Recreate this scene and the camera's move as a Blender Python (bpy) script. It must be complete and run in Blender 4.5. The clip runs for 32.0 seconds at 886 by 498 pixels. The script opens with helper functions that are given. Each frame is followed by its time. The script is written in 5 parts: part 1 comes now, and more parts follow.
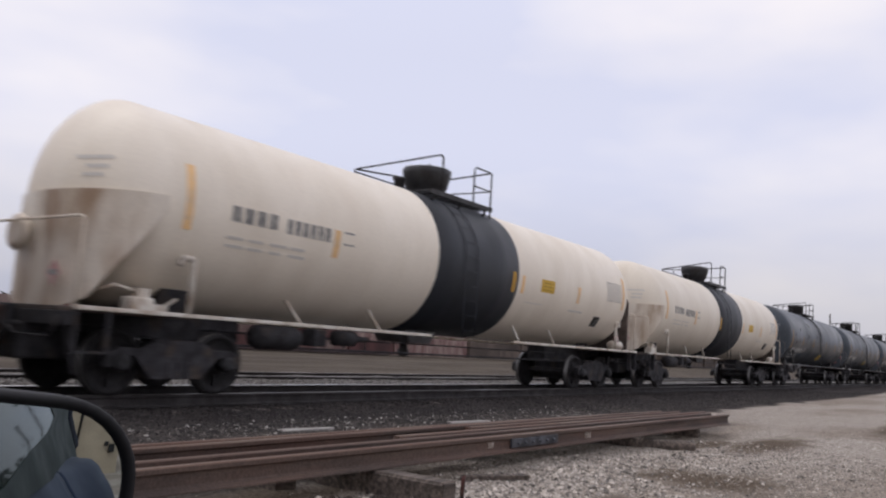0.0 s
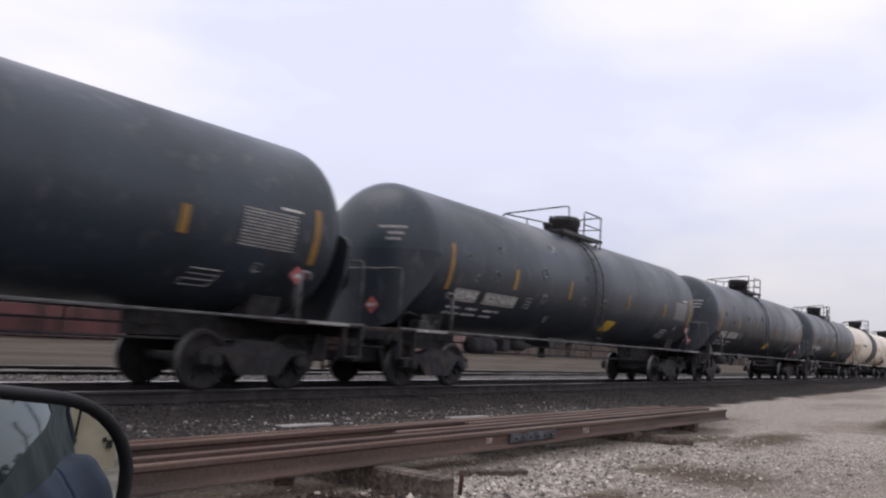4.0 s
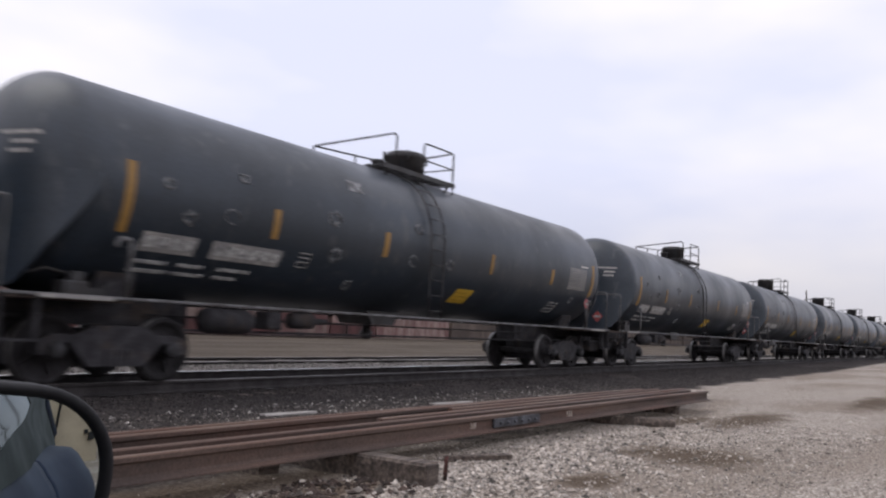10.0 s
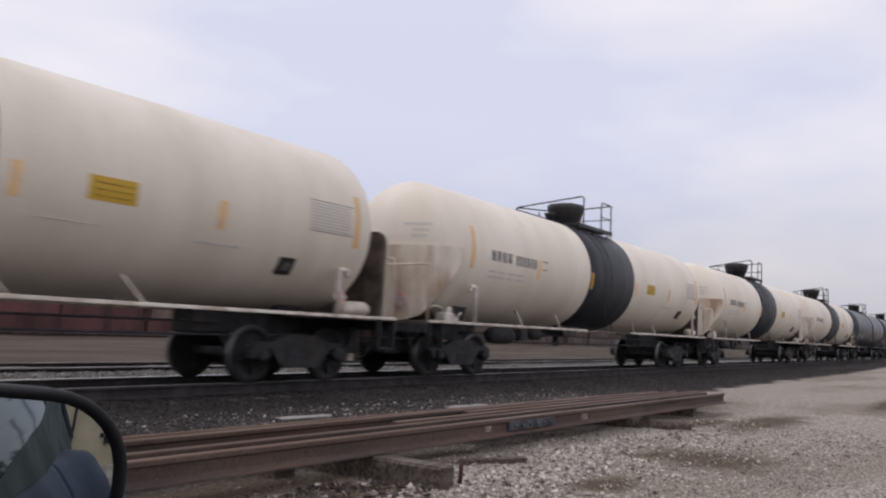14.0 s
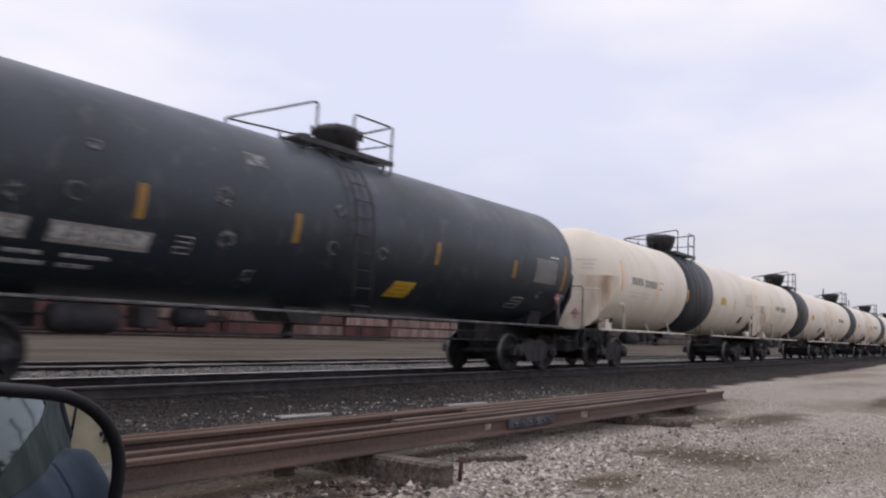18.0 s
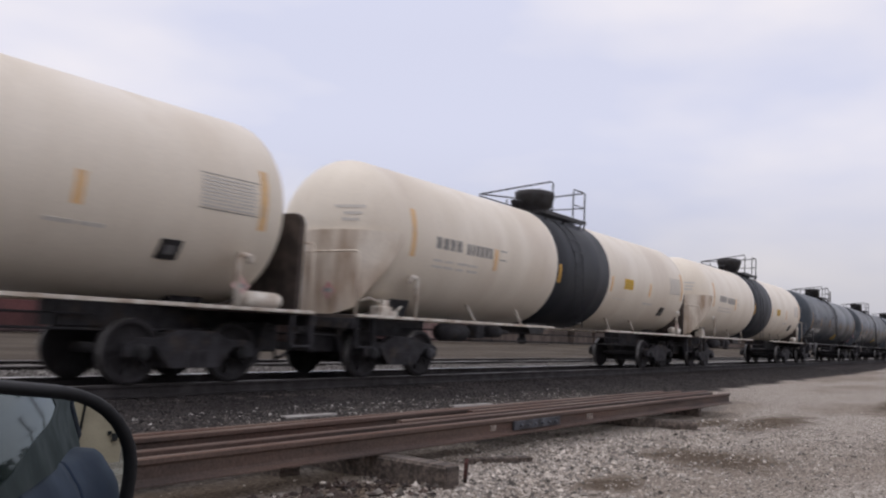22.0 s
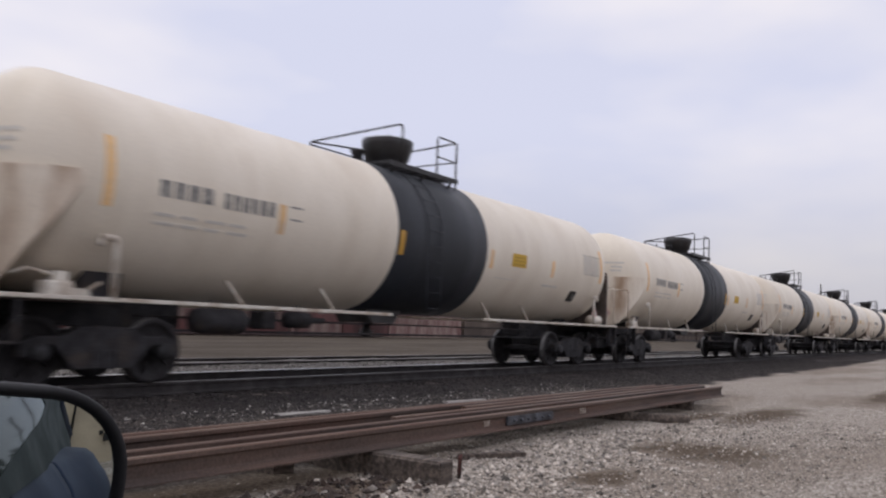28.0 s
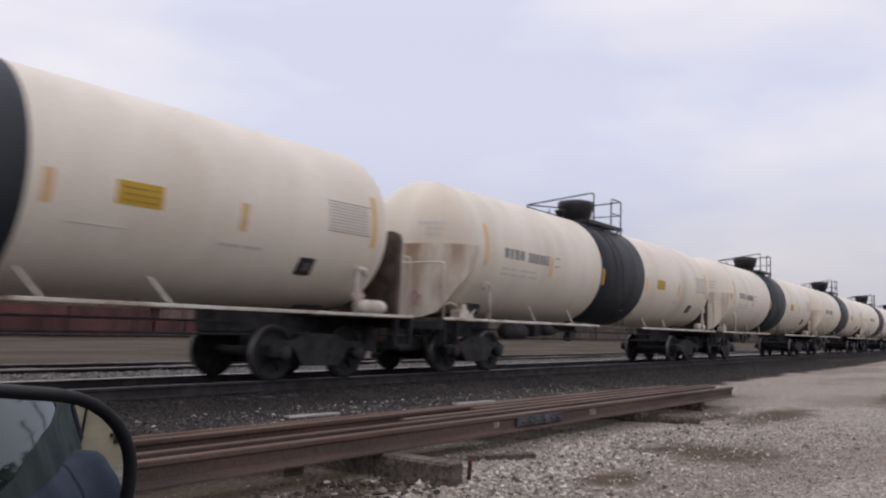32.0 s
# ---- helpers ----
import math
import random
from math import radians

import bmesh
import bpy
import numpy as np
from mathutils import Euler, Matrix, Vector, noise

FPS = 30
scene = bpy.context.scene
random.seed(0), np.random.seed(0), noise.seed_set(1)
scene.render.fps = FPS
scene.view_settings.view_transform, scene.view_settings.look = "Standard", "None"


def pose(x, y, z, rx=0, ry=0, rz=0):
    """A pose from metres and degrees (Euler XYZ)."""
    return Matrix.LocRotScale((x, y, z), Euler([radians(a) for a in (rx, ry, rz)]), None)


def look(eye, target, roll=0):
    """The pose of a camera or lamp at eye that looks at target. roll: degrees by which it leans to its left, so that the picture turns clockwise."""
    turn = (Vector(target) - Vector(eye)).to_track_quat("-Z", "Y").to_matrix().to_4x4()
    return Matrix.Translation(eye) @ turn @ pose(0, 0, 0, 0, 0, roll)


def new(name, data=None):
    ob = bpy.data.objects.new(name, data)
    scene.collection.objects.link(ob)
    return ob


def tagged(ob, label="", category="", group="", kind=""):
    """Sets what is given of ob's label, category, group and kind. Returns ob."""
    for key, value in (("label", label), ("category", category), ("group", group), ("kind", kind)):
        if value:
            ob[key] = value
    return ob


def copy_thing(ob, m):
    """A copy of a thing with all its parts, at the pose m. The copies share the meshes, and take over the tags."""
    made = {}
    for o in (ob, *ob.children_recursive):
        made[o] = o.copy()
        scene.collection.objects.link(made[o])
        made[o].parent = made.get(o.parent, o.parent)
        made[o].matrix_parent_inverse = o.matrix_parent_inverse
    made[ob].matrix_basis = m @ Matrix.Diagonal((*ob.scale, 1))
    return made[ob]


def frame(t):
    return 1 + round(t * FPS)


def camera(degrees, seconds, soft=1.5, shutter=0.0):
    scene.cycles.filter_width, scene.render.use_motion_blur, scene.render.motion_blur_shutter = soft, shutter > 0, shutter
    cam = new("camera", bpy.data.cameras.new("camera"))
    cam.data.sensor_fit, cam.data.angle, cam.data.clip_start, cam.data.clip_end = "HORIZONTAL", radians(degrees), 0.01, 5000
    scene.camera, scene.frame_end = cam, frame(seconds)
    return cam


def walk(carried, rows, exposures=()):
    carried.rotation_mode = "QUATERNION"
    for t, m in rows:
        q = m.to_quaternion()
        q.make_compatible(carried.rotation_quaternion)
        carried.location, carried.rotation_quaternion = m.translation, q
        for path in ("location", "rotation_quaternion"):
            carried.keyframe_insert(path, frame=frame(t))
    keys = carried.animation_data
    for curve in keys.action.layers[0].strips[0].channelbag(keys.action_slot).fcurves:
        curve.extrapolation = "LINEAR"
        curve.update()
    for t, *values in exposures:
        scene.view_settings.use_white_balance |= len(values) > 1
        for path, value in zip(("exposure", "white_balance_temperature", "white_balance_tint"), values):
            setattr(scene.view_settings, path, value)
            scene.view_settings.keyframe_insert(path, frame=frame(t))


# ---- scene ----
import collections
# camera path: seconds, metres slid to its right, heading, pitch and roll in degrees
EYE = (0.0, 0.0, 0.841)
PATH = [
    (0, 0.001, -54.27, 6.82, 3.87),
    (0.5, 0.000, -54.29, 6.75, 3.97),
    (1, -0.000, -54.33, 6.68, 3.90),
    (1.5, -0.000, -54.30, 6.58, 4.00),
    (2, -0.000, -54.21, 6.57, 4.05),
    (2.5, -0.000, -54.15, 6.64, 3.94),
    (3, 0.001, -54.26, 6.59, 3.69),
    (3.5, 0.002, -54.40, 6.49, 3.72),
    (5.5, 0.002, -54.45, 6.68, 3.70),
    (6, 0.004, -54.72, 6.57, 3.14),
    (6.5, 0.006, -55.40, 6.14, 2.27),
    (7, 0.007, -55.86, 5.92, 2.93),
    (7.5, 0.007, -56.08, 6.00, 3.00),
    (8, 0.006, -56.21, 6.08, 2.93),
    (8.5, 0.007, -56.33, 5.99, 3.23),
    (9, 0.005, -56.35, 5.92, 3.10),
    (9.5, 0.005, -56.27, 5.86, 3.09),
    (10, 0.005, -55.76, 5.62, 2.91),
    (10.5, 0.006, -55.53, 5.47, 2.70),
    (11, 0.005, -55.31, 5.47, 3.08),
    (11.5, 0.006, -55.05, 5.60, 3.23),
    (12, 0.006, -54.91, 5.74, 3.37),
    (12.5, 0.006, -54.98, 5.85, 2.97),
    (13, 0.006, -55.02, 5.81, 2.73),
    (13.5, 0.008, -54.90, 5.89, 2.94),
    (14, 0.008, -54.73, 5.79, 2.66),
    (14.5, 0.012, -54.75, 5.82, 1.87),
    (15, 0.012, -55.11, 5.86, 2.05),
    (15.5, 0.012, -55.29, 5.70, 1.65),
    (17.5, 0.010, -55.13, 5.59, 2.32),
    (18, 0.009, -54.78, 5.66, 2.53),
    (18.5, 0.009, -54.52, 5.62, 2.32),
    (19, 0.007, -54.56, 5.67, 2.04),
    (19.5, 0.007, -54.72, 5.64, 2.57),
    (20, 0.007, -54.83, 5.58, 2.58),
    (20.5, 0.005, -54.69, 5.58, 2.06),
    (21, 0.005, -54.54, 5.55, 2.61),
    (21.5, 0.004, -54.44, 5.61, 2.73),
    (22, 0.004, -54.36, 5.70, 2.83),
    (22.5, 0.004, -54.22, 5.72, 2.71),
    (23, 0.004, -54.18, 5.73, 2.83),
    (23.5, 0.004, -54.33, 5.67, 2.45),
    (24, 0.005, -54.42, 5.54, 2.84),
    (24.5, 0.006, -54.55, 5.45, 2.84),
    (26.5, 0.007, -54.96, 5.31, 2.07),
    (27, 0.007, -54.99, 5.45, 2.09),
    (27.5, 0.007, -55.04, 5.53, 2.03),
    (28, 0.007, -54.93, 5.45, 2.29),
    (28.5, 0.008, -54.82, 5.27, 2.15),
    (29, 0.008, -54.85, 5.14, 2.31),
    (29.5, 0.008, -54.73, 5.17, 1.89),
    (30, 0.008, -54.59, 5.22, 1.99),
    (30.5, 0.008, -54.44, 5.35, 1.99),
    (31, 0.008, -54.34, 5.45, 2.00),
    (31.5, 0.008, -54.30, 5.51, 1.77),
    (32, 0.008, -54.30, 5.54, 2.00),
]
cam = camera(58.5, 32.0, soft=2.2, shutter=0.18)


def camera_pose(slide, yaw, pitch, roll):
    a, b = radians(yaw), radians(pitch)
    eye = Vector(EYE) + slide * Vector((math.cos(a), math.sin(a), 0))
    ahead = Vector((-math.sin(a) * math.cos(b), math.cos(a) * math.cos(b), math.sin(b)))
    return look(eye, eye + ahead, roll)


walk(cam, [(t, camera_pose(*r)) for t, *r in PATH], exposures=[(0, 0.05), (1, -0.11), (2, 0.17), (4, 0.22), (9, 0.26), (10.3, 0.26), (11, 0.28), (12, 0.04), (17, 0.0), (18.5, 0.24), (19.5, 0.32), (20.3, 0.32), (21, 0.10), (22, 0.0), (32, 0.0)])

# ---- sky and light ----
SUN_ELEVATION, SUN_AZIMUTH = 62, 330
world = bpy.data.worlds.new("overcast_sky")
scene.world = world
world.use_nodes = True
wn, wl = world.node_tree.nodes, world.node_tree.links
wn.clear()
w_out, w_bg = wn.new("ShaderNodeOutputWorld"), wn.new("ShaderNodeBackground")
w_sky = wn.new("ShaderNodeTexSky")
w_sky.sky_type, w_sky.sun_disc = "NISHITA", False
w_sky.sun_elevation, w_sky.sun_rotation = radians(SUN_ELEVATION), radians(SUN_AZIMUTH)
w_gain = wn.new("ShaderNodeVectorMath")
w_gain.operation = "SCALE"
w_gain.inputs["Scale"].default_value = 0.10
wl.new(w_sky.outputs[0], w_gain.inputs[0])
w_co, w_map = wn.new("ShaderNodeTexCoord"), wn.new("ShaderNodeMapping")
w_map.inputs["Scale"].default_value = (1.0, 1.0, 2.6)
w_map.inputs["Rotation"].default_value = (0.25, 0.1, 0.4)
wl.new(w_co.outputs["Generated"], w_map.inputs[0])
w_noise = wn.new("ShaderNodeTexNoise")
w_noise.inputs["Scale"].default_value, w_noise.inputs["Detail"].default_value = 2.3, 4.0
w_noise.inputs["Roughness"].default_value = 0.45
wl.new(w_map.outputs[0], w_noise.inputs[0])
w_ramp = wn.new("ShaderNodeValToRGB")
w_ramp.color_ramp.elements[0].position, w_ramp.color_ramp.elements[0].color = 0.38, (0.73, 0.742, 0.905, 1)
w_ramp.color_ramp.elements[1].position, w_ramp.color_ramp.elements[1].color = 0.62, (0.965, 0.915, 0.955, 1)
wl.new(w_noise.outputs[0], w_ramp.inputs[0])
w_mix = wn.new("ShaderNodeMix")
w_mix.data_type = "RGBA"
w_mix.inputs["Factor"].default_value = 0.9
wl.new(w_gain.outputs[0], w_mix.inputs[6])
wl.new(w_ramp.outputs[0], w_mix.inputs[7])
# an overcast sky is brightest overhead
w_sep, w_up = wn.new("ShaderNodeSeparateXYZ"), wn.new("ShaderNodeMapRange")
wl.new(w_co.outputs["Generated"], w_sep.inputs[0])
w_up.inputs[1].default_value, w_up.inputs[2].default_value = 0.35, 1.0
w_up.inputs[3].default_value, w_up.inputs[4].default_value = 1.0, 1.25
wl.new(w_sep.outputs[2], w_up.inputs[0])
w_low = wn.new("ShaderNodeMapRange")
w_low.interpolation_type = "SMOOTHSTEP"
w_low.inputs[1].default_value, w_low.inputs[2].default_value = -0.02, 0.26
w_low.inputs[3].default_value, w_low.inputs[4].default_value = 0.66, 1.0
wl.new(w_sep.outputs[2], w_low.inputs[0])
w_times = wn.new("ShaderNodeMath")
w_times.operation = "MULTIPLY"
wl.new(w_up.outputs[0], w_times.inputs[0])
wl.new(w_low.outputs[0], w_times.inputs[1])
wl.new(w_times.outputs[0], w_bg.inputs[1])
wl.new(w_mix.outputs[2], w_bg.inputs[0])
wl.new(w_bg.outputs[0], w_out.inputs[0])

sun = new("sun", bpy.data.lights.new("sun", "SUN"))
sun.data.energy, sun.data.angle, sun.data.color = 0.5, radians(40), (1.0, 0.96, 0.9)
sun.matrix_world = look((0, 0, 0), (-math.cos(radians(SUN_ELEVATION)) * math.sin(radians(SUN_AZIMUTH)),
                                    -math.cos(radians(SUN_ELEVATION)) * math.cos(radians(SUN_AZIMUTH)),
                                    -math.sin(radians(SUN_ELEVATION))))


# ---- materials ----
def material(name, color, rough=0.6, metal=0.0, dark=None, scale=3.0, stretch=(1, 1, 1), lo=0.4, hi=0.65, amount=1.0,
             fine=40.0, fine_amount=0.25, bump=0.2, vary=0.0, coat=0.0, island=False, third=None, third_scale=1.0, third_at=(0.55, 0.7)):
    """Paint, metal, stone or wood: two colours mixed by a stretched noise, a fine grain, relief, and a shift from piece to piece."""
    m = bpy.data.materials.new(name)
    m.use_nodes = True
    n, l = m.node_tree.nodes, m.node_tree.links
    b = n["Principled BSDF"]
    b.inputs["Metallic"].default_value, b.inputs["Coat Weight"].default_value = metal, coat
    b.inputs["Coat Roughness"].default_value = 0.35
    co, mp = n.new("ShaderNodeTexCoord"), n.new("ShaderNodeMapping")
    mp.inputs["Scale"].default_value = stretch
    l.new(co.outputs["Object"], mp.inputs[0])
    if vary or island:
        info = n.new("ShaderNodeNewGeometry") if island else n.new("ShaderNodeObjectInfo")
        rnd = info.outputs["Random Per Island" if island else "Random"]
        shift = n.new("ShaderNodeVectorMath")
        shift.operation = "SCALE"
        shift.inputs[0].default_value = (37.0, 91.0, 53.0)
        l.new(rnd, shift.inputs["Scale"])
        l.new(shift.outputs[0], mp.inputs["Location"])
    big = n.new("ShaderNodeTexNoise")
    big.inputs["Scale"].default_value, big.inputs["Detail"].default_value = scale, 6.0
    l.new(mp.outputs[0], big.inputs[0])
    ramp = n.new("ShaderNodeValToRGB")
    dark = dark or tuple(c * 0.7 for c in color)
    ramp.color_ramp.elements[0].position, ramp.color_ramp.elements[1].position = lo, hi
    ramp.color_ramp.elements[0].color = (*[d * amount + c * (1 - amount) for c, d in zip(color, dark)], 1)
    ramp.color_ramp.elements[1].color = (*color, 1)
    l.new(big.outputs[0], ramp.inputs[0])
    last = ramp.outputs[0]
    if third:
        far = n.new("ShaderNodeTexNoise")
        far.inputs["Scale"].default_value, far.inputs["Detail"].default_value = third_scale, 4.0
        l.new(mp.outputs[0] if vary else co.outputs["Object"], far.inputs[0])
        fr = n.new("ShaderNodeMapRange")
        fr.inputs[1].default_value, fr.inputs[2].default_value = third_at
        l.new(far.outputs[0], fr.inputs[0])
        mx = n.new("ShaderNodeMix")
        mx.data_type = "RGBA"
        l.new(fr.outputs[0], mx.inputs["Factor"])
        l.new(last, mx.inputs[6])
        mx.inputs[7].default_value = (*third, 1)
        last = mx.outputs[2]
    grain = n.new("ShaderNodeTexNoise")
    grain.inputs["Scale"].default_value, grain.inputs["Detail"].default_value = fine, 3.0
    l.new(co.outputs["Object"], grain.inputs[0])
    val = n.new("ShaderNodeMapRange")
    val.inputs[1].default_value, val.inputs[2].default_value = 0.25, 0.75
    val.inputs[3].default_value, val.inputs[4].default_value = 1 - fine_amount, 1 + fine_amount
    l.new(grain.outputs[0], val.inputs[0])
    last_value = val.outputs[0]
    if vary or island:
        vr = n.new("ShaderNodeMapRange")
        vr.inputs[3].default_value, vr.inputs[4].default_value = 1 - vary, 1 + vary
        l.new(rnd, vr.inputs[0])
        mul = n.new("ShaderNodeMath")
        mul.operation = "MULTIPLY"
        l.new(last_value, mul.inputs[0])
        l.new(vr.outputs[0], mul.inputs[1])
        last_value = mul.outputs[0]
    sc = n.new("ShaderNodeVectorMath")
    sc.operation = "SCALE"
    l.new(last, sc.inputs[0])
    l.new(last_value, sc.inputs["Scale"])
    l.new(sc.outputs[0], b.inputs["Base Color"])
    ro = n.new("ShaderNodeMapRange")
    ro.inputs[1].default_value, ro.inputs[2].default_value = 0.3, 0.7
    ro.inputs[3].default_value, ro.inputs[4].default_value = min(1, rough + 0.12), max(0.03, rough - 0.08)
    l.new(big.outputs[0], ro.inputs[0])
    l.new(ro.outputs[0], b.inputs["Roughness"])
    if bump:
        bp = n.new("ShaderNodeBump")
        bp.inputs["Strength"].default_value, bp.inputs["Distance"].default_value = bump, 0.02
        l.new(grain.outputs[0], bp.inputs["Height"])
        l.new(bp.outputs[0], b.inputs["Normal"])
    return m


WHITE = material("cream_tank_paint", (0.80, 0.728, 0.612), 0.45, dark=(0.64, 0.56, 0.445), scale=1.1, stretch=(1.2, 1, 0.35), lo=0.3, hi=0.6,
                 amount=0.5, fine=26, fine_amount=0.05, bump=0.03, vary=0.06, third=(0.58, 0.48, 0.365), third_scale=0.55, third_at=(0.56, 0.82))
WHITE_SHIELD = material("rust_stained_cream_paint", (0.76, 0.69, 0.585), 0.5, dark=(0.60, 0.51, 0.40), scale=1.6, stretch=(1.2, 1.2, 0.4), lo=0.32, hi=0.62, fine=26, fine_amount=0.08, bump=0.05, vary=0.12, third=(0.36, 0.25, 0.165), third_scale=1.5, third_at=(0.47, 0.68))
RUSTED_SHIELD = material("heavily_rusted_cream_paint", (0.52, 0.45, 0.37), 0.6, dark=(0.34, 0.26, 0.20), scale=1.8, stretch=(1.2, 1.2, 0.35), lo=0.35, hi=0.62, fine=26, fine_amount=0.15, bump=0.1, third=(0.10, 0.058, 0.042), third_scale=1.1, third_at=(0.46, 0.60))
WHITE_PART = material("cream_fitting_paint", (0.72, 0.68, 0.60), 0.5, dark=(0.40, 0.31, 0.23), scale=4, lo=0.3, hi=0.6, fine_amount=0.12, bump=0.08, vary=0.1)
BLACK = material("black_tank_paint", (0.026, 0.036, 0.049), 0.37, dark=(0.017, 0.024, 0.032), scale=1.0, stretch=(0.7, 1, 0.35), lo=0.35, hi=0.65,
                 fine=22, fine_amount=0.25, bump=0.05, vary=0.2, third=(0.052, 0.058, 0.064), third_scale=6.0, third_at=(0.58, 0.72))
BAND_BLACK = material("dull_black_band_paint", (0.022, 0.026, 0.034), 0.55, dark=(0.016, 0.019, 0.024), scale=1.0, stretch=(0.7, 1, 0.35), fine=22, fine_amount=0.2, bump=0.05, vary=0.2)
GREY_EDGE = material("dull_grey_edge", (0.16, 0.16, 0.165), 0.55, dark=(0.07, 0.068, 0.066), scale=4, fine_amount=0.2, bump=0.1, vary=0.2)
DECK = material("dirty_brown_deck", (0.115, 0.088, 0.074), 0.85, dark=(0.055, 0.043, 0.037), scale=3, fine_amount=0.3, bump=0.2, vary=0.2)
BLACK_PART = material("black_fitting_paint", (0.028, 0.028, 0.030), 0.5, dark=(0.018, 0.015, 0.014), scale=4, fine_amount=0.25, bump=0.1, vary=0.2)
TRUCK = material("grimy_cast_steel", (0.031, 0.029, 0.033), 0.8, dark=(0.018, 0.017, 0.019), scale=5, fine=30, fine_amount=0.35, bump=0.3, vary=0.3,
                 third=(0.045, 0.034, 0.028), third_scale=3.0)
WHEEL = material("brown_wheel_steel", (0.022, 0.020, 0.022), 0.8, dark=(0.014, 0.012, 0.013), scale=6, fine_amount=0.3, bump=0.15, vary=0.3)
TREAD = material("worn_tread_steel", (0.17, 0.165, 0.16), 0.5, metal=0.9, scale=8, bump=0.05)
YELLOW = material("orange_yellow_reflector", (0.29, 0.160, 0.036), 0.5, dark=(0.17, 0.10, 0.03), scale=5, lo=0.25, hi=0.5, fine_amount=0.1, bump=0.03, vary=0.12)
BAND_YELLOW = material("bright_yellow_reflector", (0.55, 0.30, 0.035), 0.5, dark=(0.42, 0.24, 0.04), scale=5, lo=0.25, hi=0.5, fine_amount=0.1, bump=0.03)
PALE_ORANGE = material("faded_orange_reflector", (0.79, 0.52, 0.25), 0.5, dark=(0.64, 0.46, 0.28), scale=5, lo=0.3, hi=0.5, fine_amount=0.1, bump=0.03, vary=0.1)
PLACARD = material("yellow_sign_paint", (0.58, 0.36, 0.03), 0.5, dark=(0.5, 0.33, 0.04), scale=7, lo=0.2, hi=0.45, fine_amount=0.1, bump=0.02, vary=0.1)
MARK_WHITE = material("worn_white_lettering", (0.52, 0.52, 0.50), 0.6, dark=(0.16, 0.16, 0.16), scale=14, lo=0.35, hi=0.6, fine_amount=0.2, bump=0.02, vary=0.12)
MARK_GREY = material("grey_lettering", (0.26, 0.25, 0.24), 0.6, dark=(0.5, 0.47, 0.42), scale=12, lo=0.3, hi=0.5, fine_amount=0.2, bump=0.02, vary=0.1)
MARK_DARK = material("dark_lettering", (0.17, 0.165, 0.16), 0.6, dark=(0.40, 0.38, 0.34), scale=12, lo=0.35, hi=0.6, fine_amount=0.2, bump=0.02, vary=0.1)
MARK_PRINT = material("grey_stencil_print", (0.53, 0.51, 0.47), 0.6, dark=(0.61, 0.57, 0.505), scale=12, lo=0.3, hi=0.5, fine_amount=0.1, bump=0.02)
MARK_FAINT = material("faint_lettering", (0.58, 0.55, 0.50), 0.6, dark=(0.66, 0.62, 0.55), scale=12, lo=0.3, hi=0.5, fine_amount=0.1, bump=0.02)
RED_SIGN = material("red_hazard_sign", (0.36, 0.075, 0.075), 0.5, dark=(0.27, 0.07, 0.07), scale=9, fine_amount=0.1, bump=0.02)
FADED_SIGN = material("faded_pink_hazard_sign", (0.50, 0.25, 0.235), 0.55, dark=(0.60, 0.44, 0.40), scale=9, fine_amount=0.1, bump=0.02)
RAIL_TOP = material("shiny_rail_head", (0.72, 0.70, 0.68), 0.22, metal=1.0, dark=(0.4, 0.36, 0.33), scale=2, stretch=(0.2, 3, 3), bump=0.04)
# dusty head; the train's shade on the near rail is put into this colour
RAIL_DULL = material("dusty_shaded_rail_head", (0.26, 0.245, 0.235), 0.45, metal=0.7, dark=(0.12, 0.11, 0.105), scale=2, stretch=(0.2, 3, 3), bump=0.04)
RAIL_SIDE = material("dark_rusted_rail_web", (0.038, 0.033, 0.033), 0.85, dark=(0.022, 0.019, 0.019), scale=3, fine_amount=0.3, bump=0.2)
RUST = material("rusted_rail", (0.094, 0.060, 0.045), 0.75, dark=(0.040, 0.030, 0.026), scale=2.2, stretch=(0.35, 2.5, 2.5), lo=0.3, hi=0.7, fine=45, fine_amount=0.3,
                bump=0.25, vary=0.25, third=(0.105, 0.050, 0.034), third_scale=1.4, third_at=(0.5, 0.75))
RUST_TOP = material("worn_rail_head_rust", (0.128, 0.088, 0.064), 0.6, metal=0.2, dark=(0.086, 0.044, 0.029), scale=2.0, stretch=(0.3, 3, 3), fine=40, fine_amount=0.25, bump=0.12, vary=0.2)
# hazy blue smear on the window, given as a colour to a bar
BLUE_PATCH = material("dull_blue_window_smear", (0.085, 0.090, 0.104), 0.7, dark=(0.036, 0.036, 0.041), scale=6, fine_amount=0.3, bump=0.15)
TIMBER = material("weathered_tie_timber", (0.150, 0.118, 0.096), 0.85, dark=(0.060, 0.048, 0.041), scale=3, stretch=(8, 0.8, 8), fine=35, fine_amount=0.35, bump=0.4, vary=0.2)
STONE = material("pale_limestone_gravel", (0.45, 0.41, 0.365), 0.85, dark=(0.27, 0.235, 0.20), scale=9, fine=60, fine_amount=0.2, bump=0.2, vary=0.8, island=True)
BALLAST_STONE = material("sooty_ballast_stone", (0.064, 0.056, 0.051), 0.9, dark=(0.032, 0.028, 0.027), scale=9, fine=60, fine_amount=0.25, bump=0.2, vary=0.6, island=True)
BANK_STONE = material("grey_brown_bank_stone", (0.150, 0.133, 0.115), 0.85, dark=(0.07, 0.061, 0.054), scale=9, fine=60, fine_amount=0.25, bump=0.2, vary=0.6, island=True)
